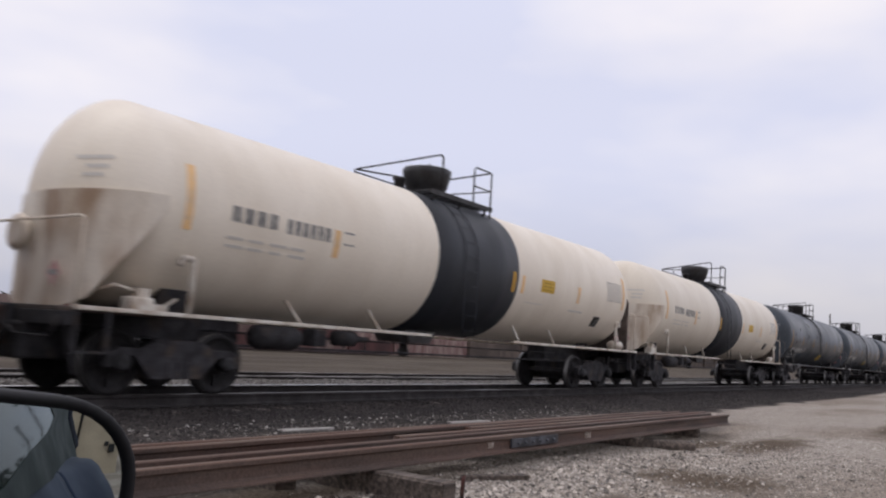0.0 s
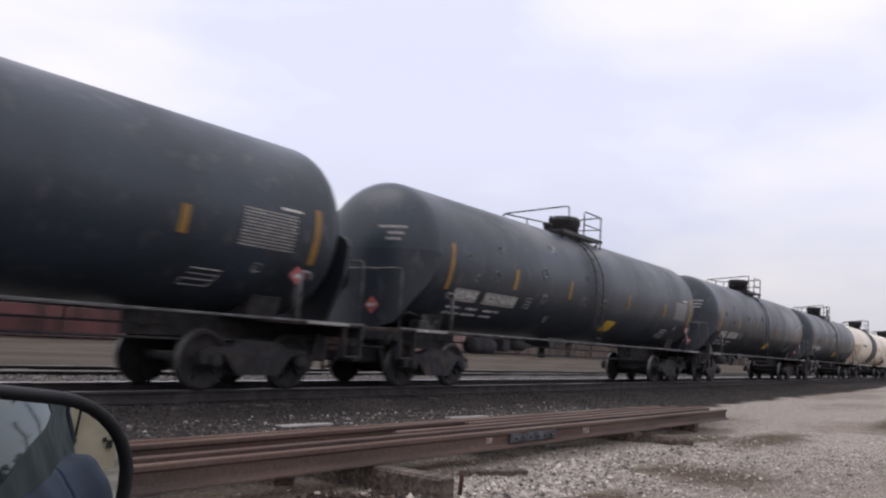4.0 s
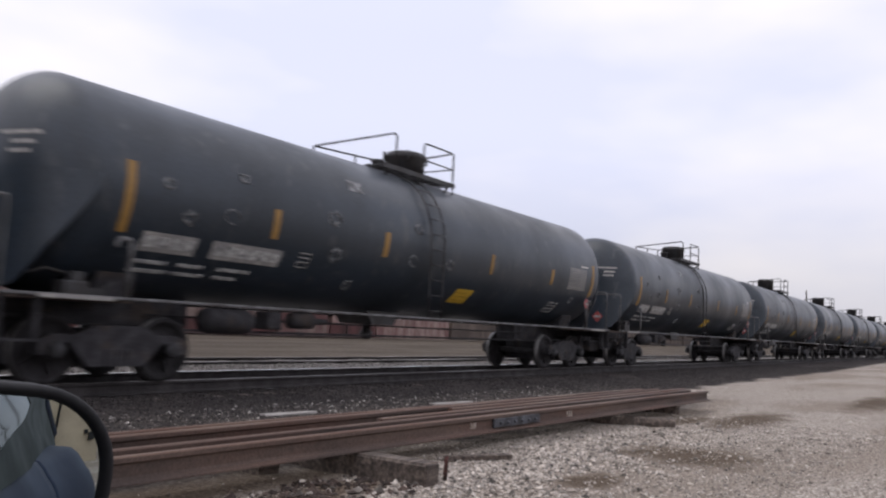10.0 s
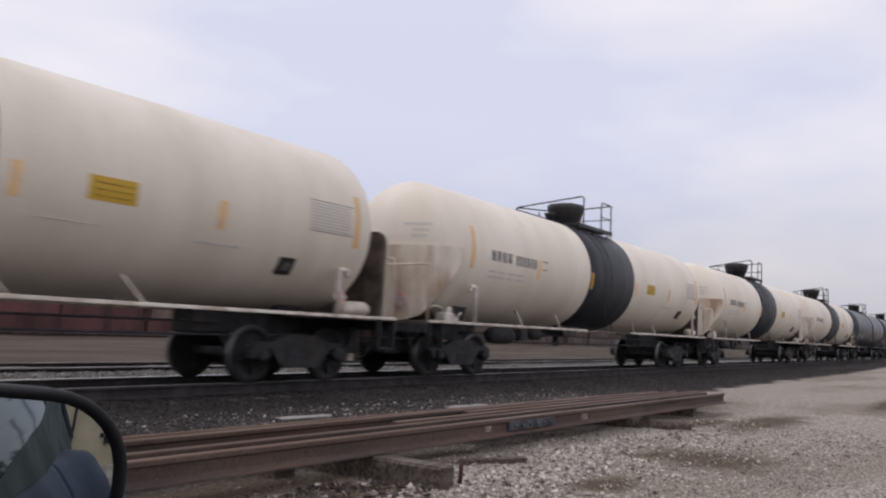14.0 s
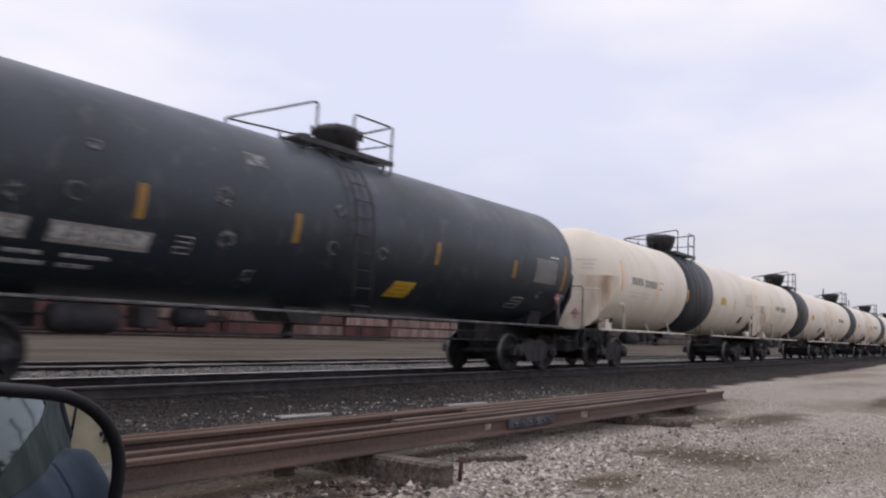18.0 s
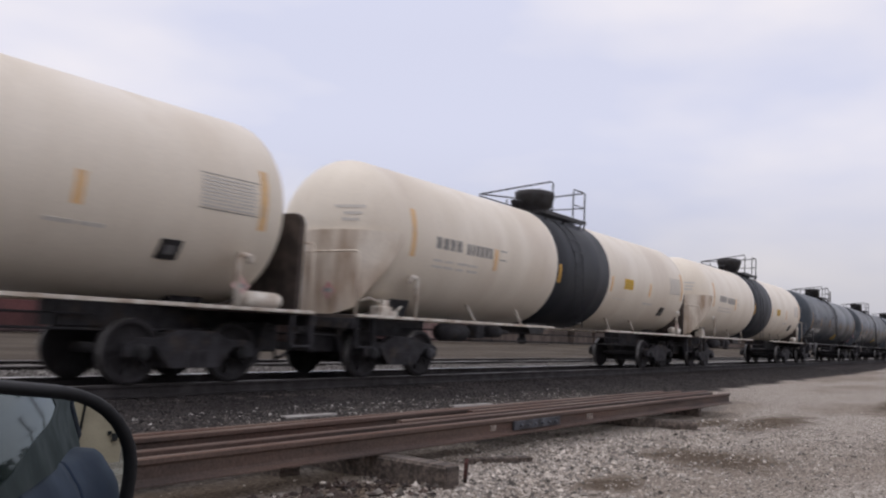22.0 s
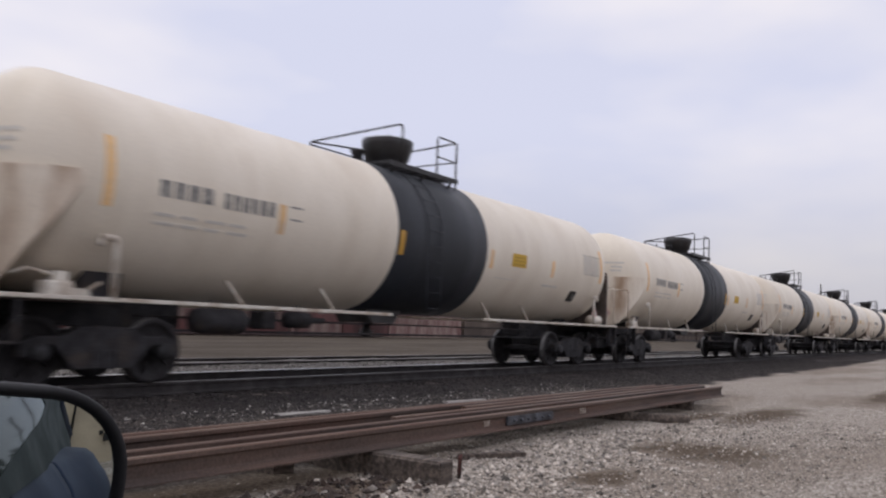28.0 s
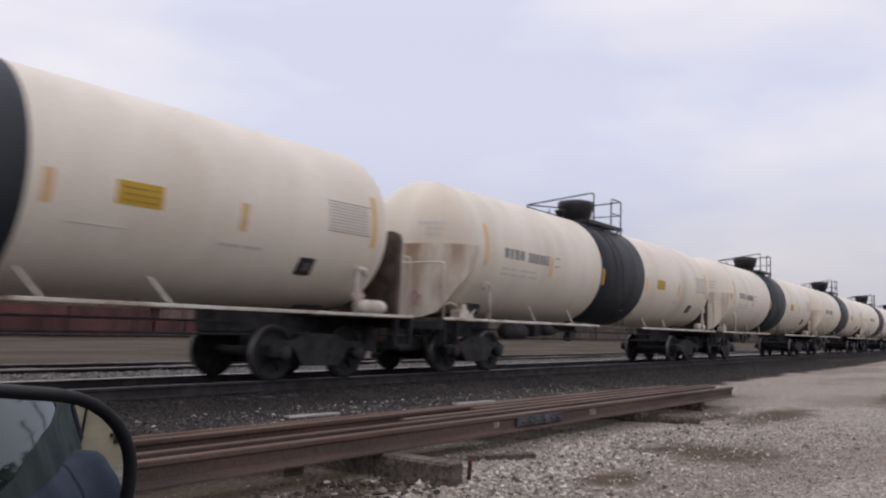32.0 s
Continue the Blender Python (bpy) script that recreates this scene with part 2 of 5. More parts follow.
GREY_BALLAST = material("grey_ballast_stone", (0.24, 0.225, 0.208), 0.85, dark=(0.135, 0.125, 0.115), scale=9, fine=60, fine_amount=0.25, bump=0.2, vary=0.5, island=True)
PALE_BALLAST = material("pale_ballast_stone", (0.44, 0.42, 0.385), 0.85, dark=(0.26, 0.24, 0.215), scale=9, fine=60, fine_amount=0.25, bump=0.2, vary=0.5, island=True)


# the lot, its pile of rails and the parked car lie at this angle to the line
LOT_TURN = radians(-1.50)


def on_lot(ob):
    ob.matrix_basis = Matrix.Rotation(LOT_TURN, 4, "Z") @ ob.matrix_basis
    return ob


def lot_xy(p):
    c, s = math.cos(LOT_TURN), math.sin(LOT_TURN)
    return np.column_stack([p[:, 0] * c - p[:, 1] * s, p[:, 0] * s + p[:, 1] * c])


# worn damp patches; the last ellipse paints the shade beneath the rail pile
DAMP_AND_SHADE = ((9.0, 2.95, 0.80, 0.75), (13.9, 3.58, 1.7, 0.45), (12.6, 4.25, 1.2, 0.20), (6.72, 3.06, 0.50, 0.25), (22.0, 2.6, 3.2, 0.5), (4.50, 4.25, 0.75, 0.24), (4.2, 5.05, 2.6, 0.42))


def ground_material():
    """Pale crushed limestone with brown damp patches and painted shade under the pile, sooty ballast by the near
    track, dirt beyond.
    """
    m = bpy.data.materials.new("gravel_and_dirt_ground")
    m.use_nodes = True
    n, l = m.node_tree.nodes, m.node_tree.links
    b = n["Principled BSDF"]
    b.inputs["Roughness"].default_value, b.inputs["Specular IOR Level"].default_value = 0.95, 0.08
    co = n.new("ShaderNodeTexCoord")
    sep = n.new("ShaderNodeSeparateXYZ")
    l.new(co.outputs["Object"], sep.inputs[0])
    lot, lot_sep = n.new("ShaderNodeVectorRotate"), n.new("ShaderNodeSeparateXYZ")
    lot.rotation_type = "Z_AXIS"
    lot.inputs["Angle"].default_value = -LOT_TURN
    l.new(co.outputs["Object"], lot.inputs["Vector"])
    l.new(lot.outputs[0], lot_sep.inputs[0])

    def noise_at(scale, detail=5.0, stretch=(1, 1, 1)):
        mp, t = n.new("ShaderNodeMapping"), n.new("ShaderNodeTexNoise")
        mp.inputs["Scale"].default_value = stretch
        t.inputs["Scale"].default_value, t.inputs["Detail"].default_value = scale, detail
        l.new(co.outputs["Object"], mp.inputs[0])
        l.new(mp.outputs[0], t.inputs[0])
        return t.outputs[0]

    def spread(socket, a, b_):
        r = n.new("ShaderNodeMapRange")
        r.interpolation_type = "SMOOTHSTEP"
        r.inputs[1].default_value, r.inputs[2].default_value = a, b_
        l.new(socket, r.inputs[0])
        return r.outputs[0]

    def mixed(fac, a, b_):
        x = n.new("ShaderNodeMix")
        x.data_type = "RGBA"
        l.new(fac, x.inputs["Factor"])
        for socket, v in ((x.inputs[6], a), (x.inputs[7], b_)):
            if isinstance(v, tuple):
                socket.default_value = (*v, 1)
            else:
                l.new(v, socket)
        return x.outputs[2]

    def added(a, noise_socket, gain):
        x = n.new("ShaderNodeMath")
        x.operation = "MULTIPLY_ADD"
        l.new(noise_socket, x.inputs[0])
        x.inputs[1].default_value = gain
        l.new(a, x.inputs[2])
        return x.outputs[0]

    wob = noise_at(0.7)
    pebble = n.new("ShaderNodeTexVoronoi")
    pebble.inputs["Scale"].default_value = 28.0
    l.new(co.outputs["Object"], pebble.inputs[0])
    pale = mixed(spread(noise_at(0.42, 5.0, (0.35, 1.3, 1)), 0.42, 0.58), (0.41, 0.352, 0.297), (0.61, 0.552, 0.49))
    pale = mixed(spread(noise_at(30.0, 3.0), 0.35, 0.7), (0.185, 0.156, 0.128), pale)
    damp_and_shade = None
    for cx, cy, a, b_ in DAMP_AND_SHADE:
        d = n.new("ShaderNodeVectorMath")
        d.operation = "MULTIPLY_ADD"
        d.inputs[1].default_value, d.inputs[2].default_value = (1 / a, 1 / b_, 0), (-cx / a, -cy / b_, 0)
        l.new(lot.outputs[0], d.inputs[0])
        r = n.new("ShaderNodeVectorMath")
        r.operation = "LENGTH"
        l.new(d.outputs[0], r.inputs[0])
        near = spread(added(r.outputs["Value"], noise_at(2.2), 1.5), 2.25, 1.25)
        if damp_and_shade is None:
            damp_and_shade = near
        else:
            x = n.new("ShaderNodeMath")
            x.operation = "MAXIMUM"
            l.new(damp_and_shade, x.inputs[0])
            l.new(near, x.inputs[1])
            damp_and_shade = x.outputs[0]
    pale = mixed(damp_and_shade, pale, mixed(spread(noise_at(24.0, 3.0), 0.35, 0.7), (0.090, 0.068, 0.050), (0.165, 0.130, 0.098)))
    soot = mixed(spread(noise_at(1.1), 0.35, 0.65), (0.042, 0.037, 0.036), (0.070, 0.061, 0.057))
    grey = mixed(spread(noise_at(20.0), 0.35, 0.7), (0.125, 0.116, 0.107), (0.24, 0.225, 0.208))
    dirt = mixed(spread(noise_at(0.35, 6.0, (0.4, 1, 1)), 0.35, 0.65), (0.080, 0.066, 0.052), (0.120, 0.100, 0.079))
    y = added(sep.outputs[1], wob, 1.2)
    # dark strip behind the pile of rails, up to the foot of the bank
    pile = n.new("ShaderNodeMath")
    pile.operation = "MULTIPLY"
    l.new(spread(added(lot_sep.outputs[1], wob, 1.2), 5.4, 6.1), pile.inputs[0])
    gone = n.new("ShaderNodeMath")
    gone.operation = "SUBTRACT"
    gone.inputs[0].default_value = 1.0
    l.new(spread(added(sep.outputs[0], wob, 3.0), 17.0, 21.0), gone.inputs[1])
    l.new(gone.outputs[0], pile.inputs[1])
    c = mixed(pile.outputs[0], pale, mixed(spread(noise_at(16.0), 0.4, 0.65), (0.075, 0.066, 0.060), (0.16, 0.145, 0.13)))
    # past the pile the soot reaches further out, and draws back far down the line
    near, far = spread(sep.outputs[0], 14.0, 18.0), spread(sep.outputs[0], 90.0, 40.0)
    reach = n.new("ShaderNodeMath")
    reach.operation = "MULTIPLY"
    l.new(near, reach.inputs[0])
    l.new(far, reach.inputs[1])
    c = mixed(spread(added(y, reach.outputs[0], 1.05), 7.85, 8.35), c, soot)
    c = mixed(spread(y, 12.2, 12.6), c, grey)
    c = mixed(spread(y, 17.1, 18.1), c, dirt)
    l.new(c, b.inputs["Base Color"])
    bp = n.new("ShaderNodeBump")
    bp.inputs["Strength"].default_value, bp.inputs["Distance"].default_value = 1.0, 0.03
    l.new(pebble.outputs["Distance"], bp.inputs["Height"])
    l.new(bp.outputs[0], b.inputs["Normal"])
    return m


# ---- building helpers ----
def box_into(bm, x0, x1, y0, y1, z0, z1):
    vs = [bm.verts.new((x, y, z)) for x in (x0, x1) for y in (y0, y1) for z in (z0, z1)]
    for f in ((0, 1, 3, 2), (4, 6, 7, 5), (0, 4, 5, 1), (2, 3, 7, 6), (0, 2, 6, 4), (1, 5, 7, 3)):
        bm.faces.new([vs[i] for i in f])
    return vs


def box(x0, x1, y0, y1, z0, z1, bevel=0.0):
    bm = bmesh.new()
    box_into(bm, min(x0, x1), max(x0, x1), min(y0, y1), max(y0, y1), min(z0, z1), max(z0, z1))
    if bevel:
        bmesh.ops.bevel(bm, geom=bm.edges[:], offset=bevel, segments=2, affect="EDGES", profile=0.5)
    return bm


def tube_into(bm, points, radius, sides=8):
    """A round bar along a line of points, closed at both ends."""
    pts = [Vector(p) for p in points]
    rings = []
    for i, p in enumerate(pts):
        d = (pts[min(i + 1, len(pts) - 1)] - pts[max(i - 1, 0)]).normalized()
        up = Vector((0, 0, 1)) if abs(d.z) < 0.9 else Vector((1, 0, 0))
        u = d.cross(up).normalized()
        v = u.cross(d)
        rings.append([bm.verts.new(p + radius * (math.cos(2 * math.pi * k / sides) * u + math.sin(2 * math.pi * k / sides) * v)) for k in range(sides)])
    for a, b in zip(rings, rings[1:]):
        for k in range(sides):
            f = bm.faces.new((a[k], a[(k + 1) % sides], b[(k + 1) % sides], b[k]))
            f.smooth = True
    bm.faces.new(rings[0][::-1])
    bm.faces.new(rings[-1])


def tube(points, radius, sides=8):
    bm = bmesh.new()
    tube_into(bm, points, radius, sides)
    return bm


def rounded(points, r=0.08, steps=4):
    """The same line with its corners rounded."""
    pts = [Vector(p) for p in points]
    out = [pts[0]]
    for a, b, c in zip(pts, pts[1:], pts[2:]):
        p, q = b + (a - b).normalized() * r, b + (c - b).normalized() * r
        for i in range(steps + 1):
            t = i / steps
            out.append((1 - t) ** 2 * p + 2 * t * (1 - t) * b + t * t * q)
    return out + [pts[-1]]


def lathe(profile, axis="x", sides=48, smooth=True):
    """A body turned round an axis; profile: rows of place along it and radius."""
    bm = bmesh.new()
    rings = []
    for a, r in profile:
        ring = []
        for k in range(sides):
            c, s = math.cos(2 * math.pi * k / sides) * r, math.sin(2 * math.pi * k / sides) * r
            ring.append(bm.verts.new((a, c, s) if axis == "x" else (c, a, s) if axis == "y" else (c, s, a)))
        rings.append(ring)
    for a, b in zip(rings, rings[1:]):
        for k in range(sides):
            f = bm.faces.new((a[k], a[(k + 1) % sides], b[(k + 1) % sides], b[k]))
            f.smooth = smooth
    if profile[0][1] > 1e-4:
        bm.faces.new(rings[0])
    if profile[-1][1] > 1e-4:
        bm.faces.new(rings[-1][::-1])
    bmesh.ops.recalc_face_normals(bm, faces=bm.faces[:])
    return bm


def prism(outline, a0, a1, axis="y"):
    """A flat outline (two coordinates a row) pushed along the third axis."""
    bm = bmesh.new()

    def at(p, a):
        return (p[0], a, p[1]) if axis == "y" else (a, p[0], p[1]) if axis == "x" else (p[0], p[1], a)
    lo, hi = [bm.verts.new(at(p, a0)) for p in outline], [bm.verts.new(at(p, a1)) for p in outline]
    bm.faces.new(lo)
    bm.faces.new(hi[::-1])
    k = len(outline)
    for i in range(k):
        bm.faces.new((lo[i], hi[i], hi[(i + 1) % k], lo[(i + 1) % k]))
    bmesh.ops.recalc_face_normals(bm, faces=bm.faces[:])
    return bm


def part(name, bm, mat, parent, label="", at=None):
    me = bpy.data.meshes.new(name)
    bm.to_mesh(me)
    bm.free()
    me.materials.append(mat)
    ob = new(name, me)
    ob.parent = parent
    if at:
        ob.location = at
    if label:
        ob["label"] = label
    return ob


def thing(name, label, category, group="", kind="", bm=None, mat=None):
    me = None
    if bm:
        me = bpy.data.meshes.new(name)
        bm.to_mesh(me)
        bm.free()
        me.materials.append(mat)
    return tagged(new(name, me), label, category, group, kind)


# ---- ground: one sheet with a bank of ballast under the tracks ----
TRACK_Y, TRACK_2_Y, LOT_Z, RAIL_Z, RAIL_2_Z = 10.74, 15.3, -0.46, -0.154, -0.214
# rail height in the cars' own measure
CAR_RAIL = -0.050


def ground_height(y):
    rows = [(-3000, LOT_Z), (7.1, LOT_Z), (7.7, -0.455), (8.95, -0.415), (9.45, -0.352), (12.0, -0.352), (12.7, -0.415), (13.7, -0.299), (16.8, -0.299), (18.0, -0.54), (3000, -0.54)]
    for (a, za), (b, zb) in zip(rows, rows[1:]):
        if y <= b:
            return za + (zb - za) * (y - a) / (b - a)
    return -0.54


def build_ground():
    xs = [-3000, -800, -250, -90, -40, -20, -10] + [i * 0.25 for i in range(-20, 140)] + [36, 40, 46, 55, 70, 90, 130, 200, 350, 800, 3000]
    ys = [-3000, -600, -150, -50, -20, -10, -5] + [i * 0.2 for i in range(-15, 96)] + [20, 22, 25, 30, 40, 60, 100, 200, 500, 1200, 3000]
    bm = bmesh.new()
    grid = []
    for x in xs:
        col = []
        for y in ys:
            z = ground_height(y)
            if -6 < x < 36 and -3 < y < 19:
                z += 0.030 * noise.noise((x * 0.8, y * 0.8, 0)) + 0.022 * noise.noise((x * 3, y * 3, 7))
            col.append(bm.verts.new((x, y, z)))
        grid.append(col)
    for a, b in zip(grid, grid[1:]):
        for i in range(len(ys) - 1):
            f = bm.faces.new((a[i], b[i], b[i + 1], a[i + 1]))
            f.smooth = True
    thing("ground", "pale crushed limestone lot with dark ballast bank and dirt beyond", "ground", kind="structure", bm=bm, mat=ground_material())


build_ground()


RAIL_OUTLINE = [(-0.075, 0), (0.075, 0), (0.075, 0.012), (0.020, 0.030), (0.010, 0.045), (0.010, 0.125), (0.036, 0.142), (0.036, 0.172), (0.028, 0.180),
                (-0.028, 0.180), (-0.036, 0.172), (-0.036, 0.142), (-0.010, 0.125), (-0.010, 0.045), (-0.020, 0.030), (-0.075, 0.012)]


def rail_mesh(x0, x1, side, top, worn=0.0):
    """A rolled rail lying along x with its foot at z 0; the running face of the head takes the second material."""
    bm = prism([(y, z) for y, z in RAIL_OUTLINE], x0, x1, "x")
    # a worn head slopes down to its inner edge, tilted to catch the sky
    for v in bm.verts:
        if v.co.z > 0.165 and v.co.y < 0:
            v.co.z -= worn
    bm.normal_update()
    me = bpy.data.meshes.new("rail")
    for f in bm.faces:
        if f.normal.z > 0.6 and f.calc_center_median().z > 0.15:
            f.material_index = 1
    bm.to_mesh(me)
    bm.free()
    me.materials.append(side)
    me.materials.append(top)
    return me


def build_track(name, label, y, z, ties, heads):
    track = tagged(new(name), label, "railway track", kind="structure")
    track.location = (0, y, z)
    for s, head in zip((-0.7535, 0.7535), heads):
        r = new("rail", rail_mesh(-700, 1500, RAIL_SIDE, head, 0.004 if head is RAIL_TOP else 0.0))
        r.parent, r.location = track, (0, s, -0.18)
    tie = box(-0.115, 0.115, -1.30, 1.30, -0.36, -0.182, 0.012)
    tm = bpy.data.meshes.new("tie")
    tie.to_mesh(tm)
    tie.free()
    tm.materials.append(TIMBER)
    plate = box(-0.09, 0.09, -0.17, 0.17, -0.182, -0.170)
    pm = bpy.data.meshes.new("tie_plate")
    plate.to_mesh(pm)
    plate.free()
    pm.materials.append(RAIL_SIDE)
    for i in range(ties):
        t = new("tie", tm)
        t.parent, t.location = track, (-3 + i * 0.53 + random.uniform(-0.03, 0.03), random.uniform(-0.04, 0.04), random.uniform(-0.045, -0.025))
        t.rotation_euler.z = random.uniform(-0.012, 0.012)
        for s in (-0.7535, 0.7535):
            q = new("tie_plate", pm)
            q.parent, q.location = t, (0, s, 0)


# near rail takes the shade-darkened head, far rail the bright one
build_track("railway_track_1", "busy railway track on dark ballast, one worn rail bright, the near one darkened for shade", TRACK_Y, RAIL_Z, 90, (RAIL_DULL, RAIL_TOP))
build_track("railway_track_2", "second railway track with dark rusty rails sunk in grey ballast", TRACK_2_Y, RAIL_2_Z, 0, (RAIL_DULL, RAIL_DULL))


# ---- tank cars ----
CAR_STEP, TANK_Z, TANK_R, TANK_HALF = 19.1, 2.66, 1.53, 7.55
WHEEL_R, TRUCK_X, WHEEL_X = 0.457, 7.10, 0.889


def tank_patch(x0, x1, z0, z1, lift=0.005, side=-1, skew=0.0):
    """A thin sheet that lies on the tank's flank between two heights; skew leans it along the car."""
    bm = bmesh.new()
    a0, a1 = math.asin((z0 - TANK_Z) / TANK_R), math.asin((z1 - TANK_Z) / TANK_R)
    steps = max(2, int(abs(a1 - a0) / 0.07))
    rows = []
    for i in range(steps + 1):
        a = a0 + (a1 - a0) * i / steps
        s = skew * i / steps
        row = []
        for r in (TANK_R - 0.003, TANK_R + lift):
            y, z = side * r * math.cos(a), TANK_Z + r * math.sin(a)
            row += [bm.verts.new((x0 + s, y, z)), bm.verts.new((x1 + s, y, z))]
        rows.append(row)
    for a, b in zip(rows, rows[1:]):
        bm.faces.new((a[2], a[3], b[3], b[2]))
        bm.faces.new((a[0], b[0], b[1], a[1]))
        bm.faces.new((a[0], a[2], b[2], b[0]))
        bm.faces.new((a[1], b[1], b[3], a[3]))
    bm.faces.new((rows[0][0], rows[0][1], rows[0][3], rows[0][2]))
    bm.faces.new((rows[-1][0], rows[-1][2], rows[-1][3], rows[-1][1]))
    bmesh.ops.recalc_face_normals(bm, faces=bm.faces[:])
    return bm


def flank(x, z, off):
    """A place over the near flank at height z, off metres clear of the shell."""
    y = math.sqrt(max(0.0, TANK_R ** 2 - (z - TANK_Z) ** 2)) if z > TANK_Z else TANK_R
    return (x, -(y + off), z)


def tank_profile():
    head = [(TANK_HALF + 0.76 * math.sin(a), TANK_R * math.cos(a)) for a in [i * math.pi / 2 / 14 for i in range(15)]]
    head[-1] = (head[-1][0], 0.001)
    body = [(TANK_HALF * i / 6, TANK_R) for i in range(-6, 7)]
    return [(-x, r) for x, r in head[::-1]][:-1] + body + head[1:]


def head_point(e, a, z):
    """A place on the domed end, a radians round from the flank, at height z."""
    r = TANK_R * math.cos(a) + 0.006
    return (e * (TANK_HALF + 0.766 * math.sin(a)), -math.sqrt(max(0.0, r * r - (z - TANK_Z) ** 2)), z)


def lettering(car, x0, x1, z0, z1, count, mat, gap=0.4, lift=0.007, label="unreadable lettering bars"):
    """One word or number: a row of plain bars on the flank."""
    w = (x1 - x0) / (count + gap * (count - 1))
    bm = bmesh.new()
    for i in range(count):
        a = x0 + i * w * (1 + gap)
        one = tank_patch(a, a + w, z0, z1, lift)
        me = bpy.data.meshes.new("bar")
        one.to_mesh(me)
        one.free()
        bm.from_mesh(me)
        bpy.data.meshes.remove(me)
    return part("lettering", bm, mat, car, label)


def curved_shield():
    """Half-height plate bent close round the domed end, its lower corners cut back, 3 cm thick."""
    half = []
    for k in range(11):
        a = math.pi / 2 * k / 10.5
        x = TANK_HALF + 0.80 * math.sin(a)
        half.append((x, TANK_R * math.cos(a) + 0.02, float(np.interp(x, (7.55, 7.8, 8.0, 8.18, 8.30), (2.50, 2.06, 1.70, 1.22, 1.10))), TANK_Z + 0.02))
    cols = [(-x, -y, lo, hi) for x, y, lo, hi in half] + [(-x, y, lo, hi) for x, y, lo, hi in reversed(half)]
    bm = bmesh.new()
    sides = []
    for inset in (0.0, 0.03):
        sides.append([[bm.verts.new((x + inset, y * (1 - inset / 1.4), lo + (hi - lo) * k / 5)) for k in range(6)] for x, y, lo, hi in cols])
    for g in sides:
        for p, q in zip(g, g[1:]):
            for k in range(5):
                bm.faces.new((p[k], q[k], q[k + 1], p[k + 1])).smooth = True
    out, inn = sides
    # the rims have points of their own, so that the bent faces stay even up to the edge
    for k in (0, 5):
        rim = [[bm.verts.new(c[k].co) for c in g] for g in sides]
        for p, q, r, s in zip(rim[0], rim[0][1:], rim[1], rim[1][1:]):
            bm.faces.new((p, q, s, r))
    for p, r in ((out[0], inn[0]), (out[-1], inn[-1])):
        p, r = [[bm.verts.new(v.co) for v in c] for c in (p, r)]
        for k in range(5):
            bm.faces.new((p[k], p[k + 1], r[k + 1], r[k]))
    bmesh.ops.recalc_face_normals(bm, faces=bm.faces[:])
    return bm


def text_block(car, x0, x1, z0, lines, step, height, mat, words=2):
    """A block of small print: lines of plain bars."""
    bm = bmesh.new()
    for k in range(lines):
        for i in range(words):
            w = (x1 - x0) / words
            one = tank_patch(x0 + i * w, x0 + i * w + w * (0.86 - 0.12 * ((k + i) % 3) if words > 1 else 0.97 - 0.03 * (k % 2)), z0 + k * step, z0 + k * step + height, 0.007)
            me = bpy.data.meshes.new("bar")
            one.to_mesh(me)
            one.free()
            bm.from_mesh(me)
            bpy.data.meshes.remove(me)
    return part("small_print", bm, mat, car, "unreadable lines of small print")


def on_flank(x, z, off):
    """A place on the near flank at height z, above or below the middle."""
    return (x, -math.sqrt(max(0.01, TANK_R ** 2 - (z - TANK_Z) ** 2)) - off, z)


def outlined_box(car, x0, x1, z0, z1, skew):
    """A stencilled frame with two lines across it, in one stroke, leaning along the car by skew."""
    bm = bmesh.new()
    high = z1 - z0
    path = [(0, 0), (1, 0), (1, 0.5), (1, 1), (0, 1), (0, 0.68), (1, 0.68), (1, 0.36), (0, 0.36), (0, 0)]
    tube_into(bm, [on_flank(x0 + (x1 - x0) * u + skew * v, z0 + high * v, 0.004) for u, v in path], 0.012, 5)
    return part("stencil_box", bm, MARK_GREY, car, "small outlined stencil box")


def chalk_scribble(car, x, z, size, seed):
    """A loose chalk drawing on the near flank: one wandering stroke."""
    rng = random.Random(seed)
    bm = bmesh.new()
    path, a = [], rng.uniform(0, 6.28)
    for i in range(30):
        a += rng.uniform(0.25, 0.75)
        r = size * (0.45 + 0.55 * abs(math.sin(0.9 * i + seed))) * rng.uniform(0.8, 1.1)
        path.append((x + r * math.cos(a), z + r * 0.85 * math.sin(a)))
    tube_into(bm, [on_flank(px, pz, 0.002) for px, pz in path], 0.013, 5)
    return part("chalk_scribble", bm, CHALK, car, "faint chalk scribble")


